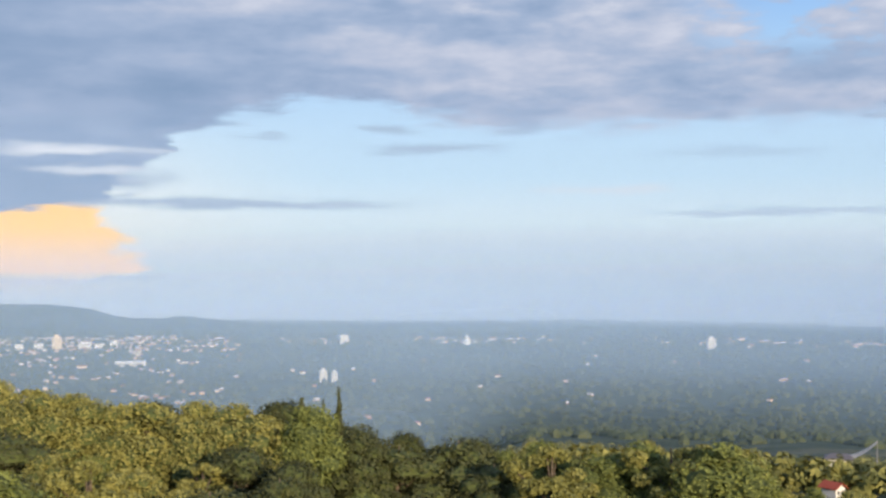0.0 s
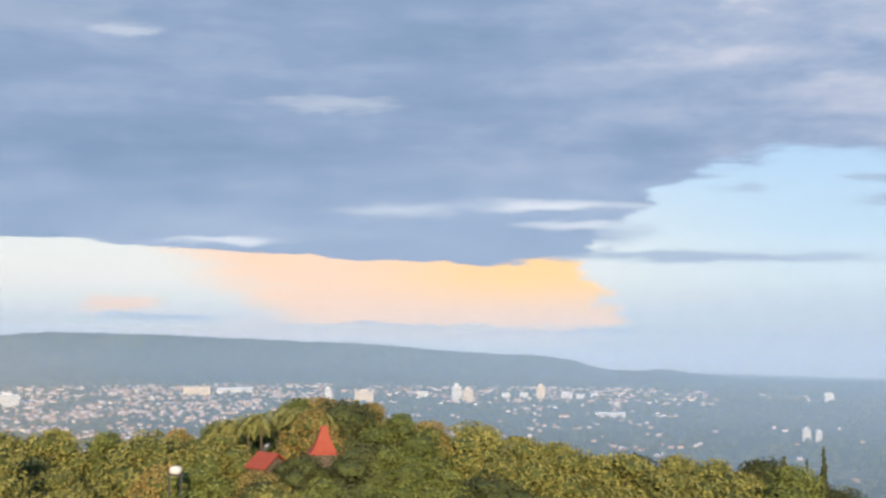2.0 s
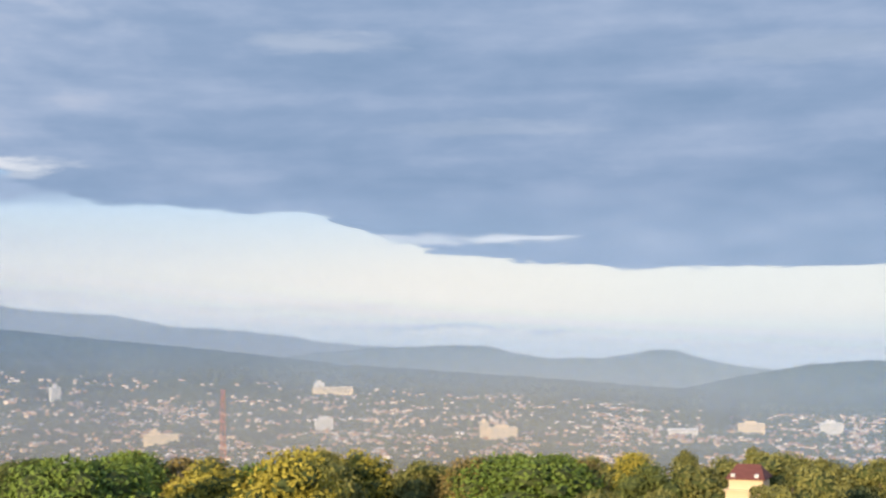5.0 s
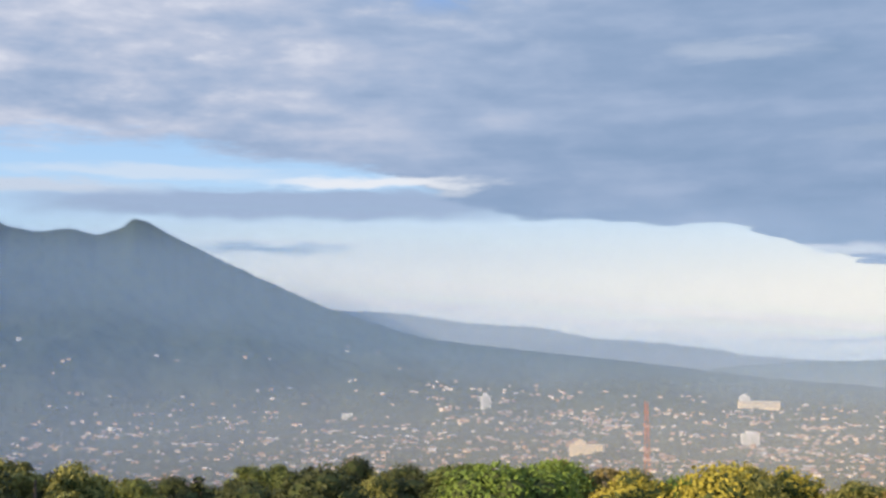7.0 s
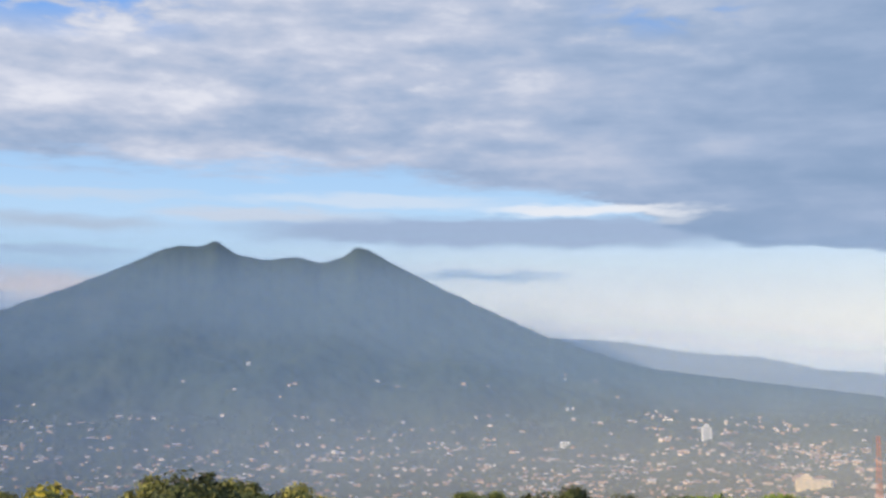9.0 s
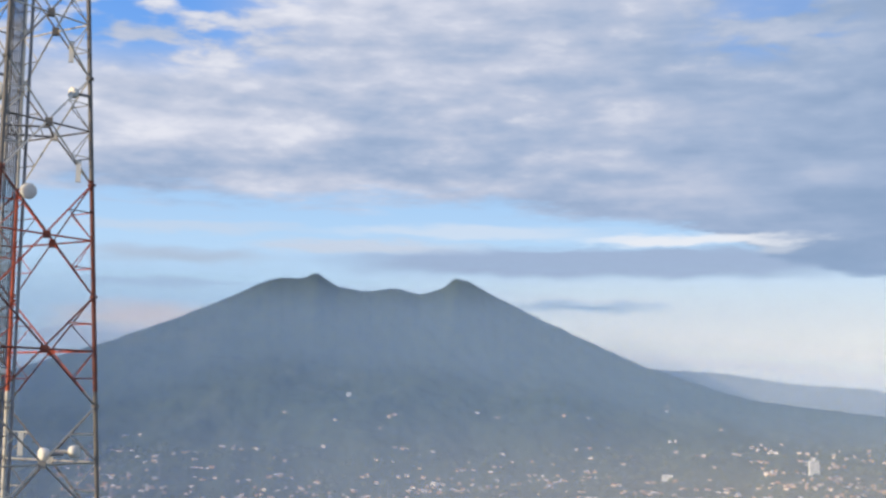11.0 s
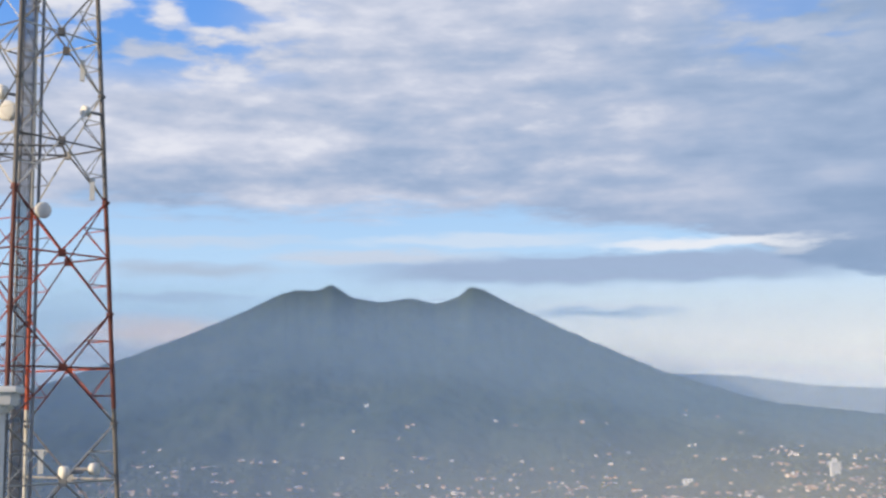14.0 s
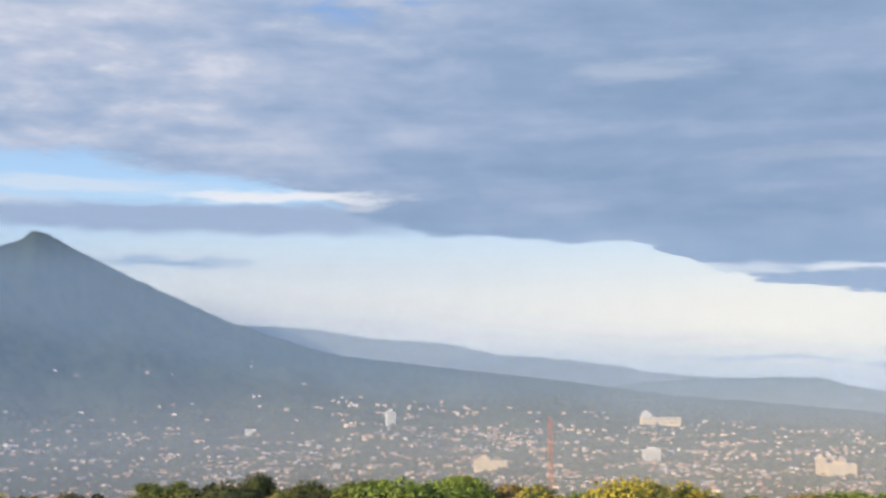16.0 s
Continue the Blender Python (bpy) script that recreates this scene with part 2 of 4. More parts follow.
def bark_build(k, bsdf):
    n = k.noise(k.obj, 6.0, 5.0)
    bump(k, bsdf, n, 0.5, 0.05)
    return k.ramp(n, [(0.3, (0.07, 0.05, 0.035)), (0.7, (0.20, 0.16, 0.12))])


BARK = material("bark", bark_build, 0.95)


def land_build(k, bsdf):
    """Plain and slopes: dark tree cover with paler fields and bare earth."""
    n1 = k.noise(k.pos, 0.0032, 6.0, 0.6, 0.5)
    n2 = k.noise(k.pos, 0.022, 5.0, 0.6)
    n3 = k.noise(k.pos, 0.0011, 3.0)
    wood = k.ramp(n2, [(0.3, (0.020, 0.036, 0.018)), (0.55, (0.040, 0.060, 0.026)), (0.75, (0.075, 0.090, 0.038))], False)
    field = k.mix(n3, (0.090, 0.105, 0.045), (0.15, 0.13, 0.075))
    bump(k, bsdf, n2, 0.8, 14.0)
    return k.mix(k.m("MULTIPLY", k.step(n1, 0.54, 0.66), 0.75), wood, field)


def mountain_build(k, bsdf):
    n1 = k.noise(k.pos, 0.0028, 7.0, 0.62, 0.6)
    n2 = k.noise(k.pos, 0.016, 5.0, 0.6)
    bump(k, bsdf, n2, 0.7, 16.0)
    wood = k.ramp(n2, [(0.3, (0.020, 0.034, 0.020)), (0.7, (0.046, 0.064, 0.032))], False)
    return k.mix(k.m("MULTIPLY", k.step(n1, 0.52, 0.68), 0.6), wood, (0.082, 0.092, 0.050))


LAND = material("land_cover", land_build, 0.95)
MOUNTAIN = material("mountain_forest", mountain_build, 0.95)


def haze_material(name):
    """Distance haze on thin sheets: mostly clear, the rest scatters the daylight; density and painted tint vary over
    the veil.
    """
    mat = bpy.data.materials.new(name)
    mat.use_nodes = True
    k = Net(mat.node_tree)
    geo = k.n("ShaderNodeNewGeometry")
    n = k.noise(geo.outputs["Position"], 0.0016, 3.0)
    dens, tint = k.n("ShaderNodeAttribute"), k.n("ShaderNodeAttribute")
    dens.attribute_name, tint.attribute_name = "veil", "tint"
    fac = k.m("MULTIPLY", dens.outputs["Fac"], k.m("ADD", 0.85, k.m("MULTIPLY", n, 0.3)))
    clear, dif = k.n("ShaderNodeBsdfTransparent"), k.n("ShaderNodeBsdfDiffuse")
    tra = k.n("ShaderNodeBsdfTranslucent")
    k.put(dif.inputs[0], tint.outputs["Color"])
    k.put(tra.inputs[0], tint.outputs["Color"])
    both, mx = k.n("ShaderNodeMixShader"), k.n("ShaderNodeMixShader")
    both.inputs[0].default_value = 0.35
    k.t.links.new(dif.outputs[0], both.inputs[1])
    k.t.links.new(tra.outputs[0], both.inputs[2])
    k.put(mx.inputs[0], fac)
    k.t.links.new(clear.outputs[0], mx.inputs[1])
    k.t.links.new(both.outputs[0], mx.inputs[2])
    out = k.n("ShaderNodeOutputMaterial")
    k.t.links.new(mx.outputs[0], out.inputs[0])
    return mat


HAZE = haze_material("painted_haze")
WOOD_FAR = foliage("far_canopy", (0.022, 0.040, 0.018), (0.045, 0.065, 0.026), (0.085, 0.095, 0.036), 0.8)


def plaster(name, a, b, scale=0.4):
    def build(k, bsdf):
        n = k.noise(k.obj, scale, 5.0)
        base = k.mix(n, a, b)
        return k.mix(k.m("MULTIPLY", k.rnd, 0.25), base, (0.55, 0.46, 0.38))
    return material(name, build, 0.8)


WALL_WHITE = plaster("white_plaster", (0.70, 0.68, 0.64), (0.84, 0.83, 0.80))
WALL_CREAM = plaster("cream_plaster", (0.74, 0.55, 0.32), (0.85, 0.69, 0.46))
WALL_TOWN = material("town_wall", lambda k, b: k.ramp(k.island, [(0.0, (0.36, 0.21, 0.13)), (0.5, (0.60, 0.42, 0.28)), (0.85, (0.82, 0.63, 0.46)), (1.0, (0.92, 0.82, 0.70))], False))
ROOF_TOWN = material("town_roof", lambda k, b: k.ramp(k.island, [(0.0, (0.30, 0.13, 0.08)), (0.45, (0.36, 0.22, 0.16)), (0.7, (0.42, 0.38, 0.36)), (1.0, (0.68, 0.66, 0.64))], False))
ROOF_RED = material("red_roof_tile", lambda k, b: k.mix(k.noise(k.obj, 1.5, 5.0), (0.30, 0.052, 0.030), (0.42, 0.10, 0.055)), 0.6)
ROOF_BROWN = material("brown_roof_tile", lambda k, b: k.mix(k.noise(k.obj, 1.5, 5.0), (0.15, 0.055, 0.045), (0.26, 0.10, 0.08)), 0.7)
ROOF_GREY = material("grey_roof_sheet", lambda k, b: k.mix(k.noise(k.obj, 0.8, 5.0), (0.10, 0.09, 0.10), (0.20, 0.18, 0.18)), 0.6)
GLASS = material("window_glass", lambda k, b: (0.04, 0.05, 0.06), 0.15)


def banded_build(k, bsdf):
    """Aviation red and weathered white paint in broad bands up a mast."""
    sep = k.n("ShaderNodeSeparateXYZ")
    k.put(sep.inputs[0], k.pos)
    n = k.noise(k.pos, 2.5, 5.0)
    # members picked at random are darkened in the paint, as if backlit
    member_shade = k.m("MULTIPLY", k.step(k.rnd, 0.35, 0.75), k.m("ADD", 0.75, k.m("MULTIPLY", n, 0.25)))
    red = k.mix(member_shade, k.mix(n, (0.40, 0.060, 0.034), (0.60, 0.15, 0.075)), (0.10, 0.040, 0.032))
    white = k.mix(member_shade, k.mix(n, (0.48, 0.44, 0.38), (0.84, 0.79, 0.69)), (0.095, 0.085, 0.080))
    bsdf.inputs["Roughness"].default_value = 0.5
    f = k.m("MULTIPLY", k.step(sep.outputs[2], EYE + 0.25, EYE + 0.28), k.step(sep.outputs[2], EYE + 8.05, EYE + 8.02))
    return k.mix(f, white, red)


TOWER_PAINT = material("banded_mast_paint", banded_build, 0.5)
STEEL = material("galvanised_steel", lambda k, b: k.mix(k.noise(k.pos, 3.0, 5.0), (0.16, 0.16, 0.17), (0.34, 0.34, 0.35)), 0.45)
DISH = material("antenna_plastic", lambda k, b: k.mix(k.noise(k.obj, 4.0, 4.0), (0.66, 0.63, 0.56), (0.80, 0.78, 0.72)), 0.5)
CABLE = material("black_cable", lambda k, b: k.mix(k.noise(k.obj, 9.0), (0.03, 0.03, 0.035), (0.07, 0.07, 0.075)), 0.6)
RED_PAINT = material("orange_red_mast_paint", lambda k, b: k.mix(k.noise(k.pos, 0.5, 5.0), (0.50, 0.13, 0.05), (0.60, 0.22, 0.10)), 0.6)


def parapet_build(k, bsdf):
    n, fine = k.noise(k.obj, 0.9, 5.0), k.noise(k.obj, 14.0, 4.0)
    bump(k, bsdf, fine, 0.25, 0.01)
    return k.mix(n, (0.76, 0.74, 0.70), (0.84, 0.82, 0.79))


PARAPET = material("white_painted_render", parapet_build, 0.8)
WALL_TOWN_ONE = material("town_wall_single", lambda k, b: k.ramp(k.rnd, [(0.0, (0.36, 0.21, 0.13)), (0.5, (0.60, 0.42, 0.28)), (0.85, (0.82, 0.63, 0.46)), (1.0, (0.92, 0.82, 0.70))], False))
ROOF_TOWN_ONE = material("town_roof_single", lambda k, b: k.ramp(k.rnd, [(0.0, (0.30, 0.13, 0.08)), (0.45, (0.36, 0.22, 0.16)), (0.7, (0.42, 0.38, 0.36)), (1.0, (0.68, 0.66, 0.64))], False))
GLASS_TOWN = material("town_glass", lambda k, b: k.mix(k.rnd, (0.20, 0.20, 0.21), (0.38, 0.36, 0.34)), 0.3)

# ---- land ----
def mesh_object(name, verts, faces, mat, smooth=False, parent=None, label=""):
    me = bpy.data.meshes.new(name)
    me.from_pydata([tuple(v) for v in verts], [], faces)
    for m in (mat if isinstance(mat, (list, tuple)) else [mat]):
        me.materials.append(m)
    if smooth:
        me.polygons.foreach_set("use_smooth", [True] * len(me.polygons))
    me.update()
    ob = new(name, me)
    if parent:
        ob.parent = parent
    if label:
        tagged(ob, label)
    return ob


def part(name, bm, mat, parent, label="", smooth=False):
    me = bpy.data.meshes.new(name)
    bm.to_mesh(me)
    bm.free()
    me.materials.append(mat)
    if smooth:
        me.polygons.foreach_set("use_smooth", [True] * len(me.polygons))
    ob = new(name, me)
    ob.parent = parent
    return tagged(ob, label)


# elevation of the tree skyline on the near hill, by azimuth
SKY_AZ = (-22, -17.5, -10.4, -5.4, 2.1, 3.6, 6.2, 9.1, 13.5, 15.5, 18, 20.6, 22.8, 25.2, 27.5, 31.5, 34.9, 36.9, 41.9, 45.2, 50.8, 55.7, 58.7, 62.4, 66.1, 69.7, 73.6, 78.1, 81.6, 85.8, 89, 93, 95, 98, 101, 108)
SKY_EL = (-8.9, -8.8, -8.6, -8.55, -8.3, -7.9, -6.7, -6.8, -6.6, -6.1, -5.5, -5.3, -4.95, -4.6, -4.4, -5.2, -6.0, -5.6, -5.3, -5.1, -5.3, -5.4, -5.7, -5.2, -5.7, -5.0, -4.75, -4.9, -5.0, -5.4, -5.6, -4.9, -4.7, -5.2, -5.0, -6.5)
# where the plain ends, by azimuth
EDGE_AZ = (-180, 5, 20, 45, 60, 70, 110, 125, 180)
EDGE_EL = (-3.2, -3.2, -3.1, -2.8, -1.8, -1.2, -1.1, -3.0, -3.2)
CREST = 225.0
PLAIN = -275.0


def wrap(az):
    return (az + 180.0) % 360.0 - 180.0


def land_z(az, r):
    """Height of the ground above the eye's level."""
    az = wrap(az)
    top = CREST * math.tan(radians(float(np.interp(az, SKY_AZ, SKY_EL)))) - 11.5
    zh = 4850 * math.tan(radians(float(np.interp(az, EDGE_AZ, EDGE_EL))))
    far = PLAIN + (zh - PLAIN) * max(0.0, (r - 1900) / 2950) ** 1.35
    if r <= CREST + 20:
        return top
    east = min(1.0, max(0.0, (8 - az) / 12))
    steep = 1100.0 * (1 - east) + 2000.0 * east
    s = min(1.0, (r - CREST - 20) / (steep - CREST - 20))
    bend = s ** (0.55 * (1 - east) + 0.85 * east)
    roll = noise.noise((az * 0.10, r * 0.0016, 0.0)) * 26 * min(1.0, s * 2)
    return top + (far - top) * bend + roll * (1 - 0.6 * min(1, r / 4800))


def make_ground():
    azs = list(np.arange(-180, -32, 6)) + list(np.arange(-32, 118, 0.5)) + list(np.arange(118, 180, 6))
    rs = [0.0, 60, 120, 180, 225, 245, 262, 285, 310, 340, 380, 430, 490, 560, 640, 730, 830, 940, 1060, 1200, 1350, 1500] + list(np.linspace(1650, 4850, 60))
    n = len(azs)
    verts = [polar(a, r, EYE + land_z(a, r)) for r in rs for a in azs]
    faces = [(i * n + j, i * n + (j + 1) % n, (i + 1) * n + (j + 1) % n, (i + 1) * n + j) for i in range(len(rs) - 1) for j in range(n)]
    faces = [f[::-1] for f in faces]
    ob = mesh_object("ground", verts, faces, LAND, True)
    tagged(ob, "green wooded hill falling to a hazy plain with fields", "ground", kind="structure")


make_ground()


def mountain_z(az, r, spec):
    """Height of a mountain's front, eye level as zero: rises from its foot to its crest line."""
    azs, els, foot, crest, power, rough = spec
    s0 = min(1.0, max(0.0, (r - foot) / (crest - foot)))
    sharp = s0 ** 8
    el = float(np.interp(az, azs, els)) * sharp
    if sharp < 1.0:
        el += (1 - sharp) * float(np.interp((az - 6, az - 4, az - 2, az, az + 2, az + 4, az + 6), azs, els).mean())
    zc = crest * math.tan(radians(el))
    zf = land_z(az, foot) - 6
    s = min(1.0, max(0.0, (r - foot) / (crest - foot)))
    place = polar(az, r)
    gully = noise.fractal((place.x * 0.0030, place.y * 0.0030, 3.0), 0.9, 2.0, 5) + 0.35 * noise.noise((az * 0.6 + r * 0.0009, r * 0.0006, 9.0))
    z = zf + (zc - zf) * s ** power
    z += gully * rough * math.sin(math.pi * s) * min(1.0, max(0.0, (zc - zf) / 260))
    z += noise.noise((az * 2.3, 1.0, r * 0.004)) * rough * 0.03 * s
    if r > crest:
        z -= (r - crest) * 1.2
    return z


def make_mountain(name, label, spec, step, rows, category="mountain"):
    azs, els, foot, crest, power, rough = spec
    a = np.arange(azs[0], azs[-1] + step / 2, step)
    fine = np.interp(a, azs, els)
    w = np.ones(3) / 3
    for _ in range(1):
        fine = np.convolve(np.pad(fine, 1, "edge"), w, "valid")
    fine = fine + np.array([noise.fractal((x * 1.6, crest * 0.01, 0.0), 0.9, 2.0, 3) for x in a]) * 0.05
    smooth_spec = (a, fine, foot, crest, power, rough)
    rs = list(np.linspace(foot, crest, rows)) + [crest + 12, crest + 60, crest + 140]
    n = len(a)
    verts = [polar(x, r, EYE + mountain_z(x, r, smooth_spec)) for r in rs for x in a]
    faces = [(i * n + j, (i + 1) * n + j, (i + 1) * n + j + 1, i * n + j + 1) for i in range(len(rs) - 1) for j in range(n - 1)]
    ob = mesh_object(name, verts, faces, MOUNTAIN, True)
    tagged(ob, label, category, kind="structure")
    return smooth_spec


VOLCANO = ((44, 48.7, 53.6, 61.2, 65.8, 68.5, 72.0, 75.5, 76.9, 80.6, 84.4, 87.2, 88.2, 88.7, 89.3, 90.3, 91.0, 91.5, 92.7, 93.9, 94.55, 95.0, 95.65, 96.5, 97.6, 98.5, 100.9, 103.8, 108, 114, 122),
           (-2.75, -2.41, -2.01, -1.43, -0.83, -0.53, -0.16, 0.25, 0.58, 1.8, 3.53, 4.89, 5.46, 5.58, 5.11, 4.80, 5.0, 5.07, 4.90, 5.08, 5.45, 5.72, 5.42, 5.46, 5.12, 4.65, 3.61, 2.5, 1.1, -0.3, -1.6),
           2300.0, 4400.0, 1.6, 42.0)
volcano_spec = make_mountain("volcano", "blue-grey forested volcano with a jagged twin-peaked crater rim", VOLCANO, 0.09, 110)
make_mountain("ridge", "low hazy blue mountain ridge behind the plain",
              ((8, 9.6, 11.3, 13.6, 15.5, 16.6, 20.6, 24.4, 29.1, 33.4, 37.9, 40.4, 41.9, 44.5, 48), (-3.4, -3.16, -3.0, -3.1, -2.6, -2.44, -2.28, -1.95, -1.76, -1.55, -1.42, -1.54, -1.8, -2.3, -3.0), 4150.0, 4540.0, 1.4, 20.0), 0.12, 24)
make_mountain("hills", "pale hazy hills with rounded tops on the horizon",
              ((38, 42.4, 43.9, 45.4, 46.2, 46.8, 47.7, 49.4, 51.8, 53.3, 54.7, 58.8, 62, 66), (-2.2, -1.76, -1.58, -1.22, -0.95, -0.88, -0.98, -1.28, -1.25, -1.05, -0.66, -0.69, -0.9, -1.4), 4570.0, 4730.0, 1.2, 10.0), 0.12, 14)
make_mountain("far_ridge", "very pale long ridge fading into morning haze",
              ((55, 58.6, 61.9, 63.1, 65.8, 68.5, 70.7, 74.4, 76.9, 79.3, 84), (-1.3, -0.71, -0.45, -0.2, 0.12, 0.3, 0.78, 1.04, 1.45, 1.56, 1.65), 4740.0, 4810.0, 1.2, 8.0), 0.12, 10)


def surface_z(az, r):
    """Top of land or volcano, eye level as zero."""
    z = land_z(az, r)
    if 45 < az < 121 and r > 2300:
        z = max(z, mountain_z(az, r, volcano_spec))
    return z


def haze_tint(az, z, r):
    """Haze colour painted into the veils: blue over the plain and the volcano, warmer low over the town, palest far
    off.
    """
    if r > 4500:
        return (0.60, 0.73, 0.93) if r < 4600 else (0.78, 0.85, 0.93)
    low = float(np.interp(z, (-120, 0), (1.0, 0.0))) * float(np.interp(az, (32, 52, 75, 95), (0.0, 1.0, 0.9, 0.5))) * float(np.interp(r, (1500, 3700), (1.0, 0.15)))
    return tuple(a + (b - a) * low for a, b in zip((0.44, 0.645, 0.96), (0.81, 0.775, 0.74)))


def make_haze_veils():
    azs = np.arange(-60, 150.1, 1.0)
    n = len(azs)
    steps = [i / 30 for i in range(31)]
    # concentric sheets stand in for distance haze; density is set by azimuth and height
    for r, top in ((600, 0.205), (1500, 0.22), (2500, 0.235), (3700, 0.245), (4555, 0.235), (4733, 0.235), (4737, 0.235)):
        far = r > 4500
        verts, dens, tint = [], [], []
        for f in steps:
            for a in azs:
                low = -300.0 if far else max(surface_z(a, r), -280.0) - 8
                # far off the haze lies low over the plain and reaches higher before the distant ridge
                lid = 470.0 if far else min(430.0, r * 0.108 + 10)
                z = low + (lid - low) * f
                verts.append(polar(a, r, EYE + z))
                tint.extend((*haze_tint(a, z, r), 1.0))
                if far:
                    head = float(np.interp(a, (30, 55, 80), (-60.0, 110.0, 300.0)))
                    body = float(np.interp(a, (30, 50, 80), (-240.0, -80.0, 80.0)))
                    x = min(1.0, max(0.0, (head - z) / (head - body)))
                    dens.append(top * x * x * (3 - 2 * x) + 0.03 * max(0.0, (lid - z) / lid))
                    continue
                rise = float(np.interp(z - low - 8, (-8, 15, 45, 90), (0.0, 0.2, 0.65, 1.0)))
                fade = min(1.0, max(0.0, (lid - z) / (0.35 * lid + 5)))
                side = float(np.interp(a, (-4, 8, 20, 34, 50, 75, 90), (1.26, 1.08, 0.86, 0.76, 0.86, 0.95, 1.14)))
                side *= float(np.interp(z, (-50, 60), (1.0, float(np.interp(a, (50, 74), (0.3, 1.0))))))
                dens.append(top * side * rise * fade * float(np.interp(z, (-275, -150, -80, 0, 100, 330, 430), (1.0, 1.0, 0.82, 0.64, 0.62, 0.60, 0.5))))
        faces = [(i * n + j, i * n + j + 1, (i + 1) * n + j + 1, (i + 1) * n + j) for i in range(len(steps) - 1) for j in range(n - 1)]
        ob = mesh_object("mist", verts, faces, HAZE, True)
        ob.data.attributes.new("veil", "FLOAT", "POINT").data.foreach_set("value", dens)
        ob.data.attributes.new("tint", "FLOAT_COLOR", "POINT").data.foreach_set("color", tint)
        tagged(ob, "thin pale blue sheet standing in for haze over the plain", "mist", "mist over the plain", "structure")


make_haze_veils()

# ---- trees ----
def leaf_cloud(rng, lobes, count, size, up=0.25):
    """Leaves as small folded blades, spread over the outer shell of the lobes."""
    verts, faces = [], []
    weights = np.array([l[1][0] * l[1][2] for l in lobes])
    pick = rng.choice(len(lobes), count, p=weights / weights.sum())
    for i in pick:
        c, rad = lobes[i]
        d = Vector(rng.normal(size=3))
        d.z = d.z + up
        d.normalize()
        p = Vector(c) + Vector((d.x * rad[0], d.y * rad[1], d.z * rad[2])) * rng.uniform(0.74, 1.20)
        out = (d + Vector(rng.normal(size=3)) * 0.50).normalized()
        side = out.cross(Vector(rng.normal(size=3))).normalized()
        tip = side.cross(out).normalized()
        s = size * rng.uniform(0.6, 1.35)
        b = len(verts)
        verts += [p - tip * s * 0.6, p + side * s * 0.38 + out * s * 0.14, p + tip * s * 0.75 - out * s * 0.12, p - side * s * 0.38 + out * s * 0.14]
        faces += [(b, b + 1, b + 2), (b, b + 2, b + 3)]
    return verts, faces


def lump(bm, c, rad, rng, sub=2):
    m = Matrix.Translation(c) @ Matrix.Diagonal((*rad, 1))
    got = bmesh.ops.create_icosphere(bm, subdivisions=sub, radius=1.0, matrix=m)
    for v in got["verts"]:
        v.co += (v.co - Vector(c)) * 0.25 * noise.noise(v.co * 0.7)


def limb(bm, a, b, r0, r1, sides=6):
    a, b = Vector(a), Vector(b)
    q = (b - a).to_track_quat("Z", "Y").to_matrix().to_4x4()
    bmesh.ops.create_cone(bm, segments=sides, radius1=r0, radius2=r1, depth=(b - a).length, matrix=Matrix.Translation((a + b) / 2) @ q)


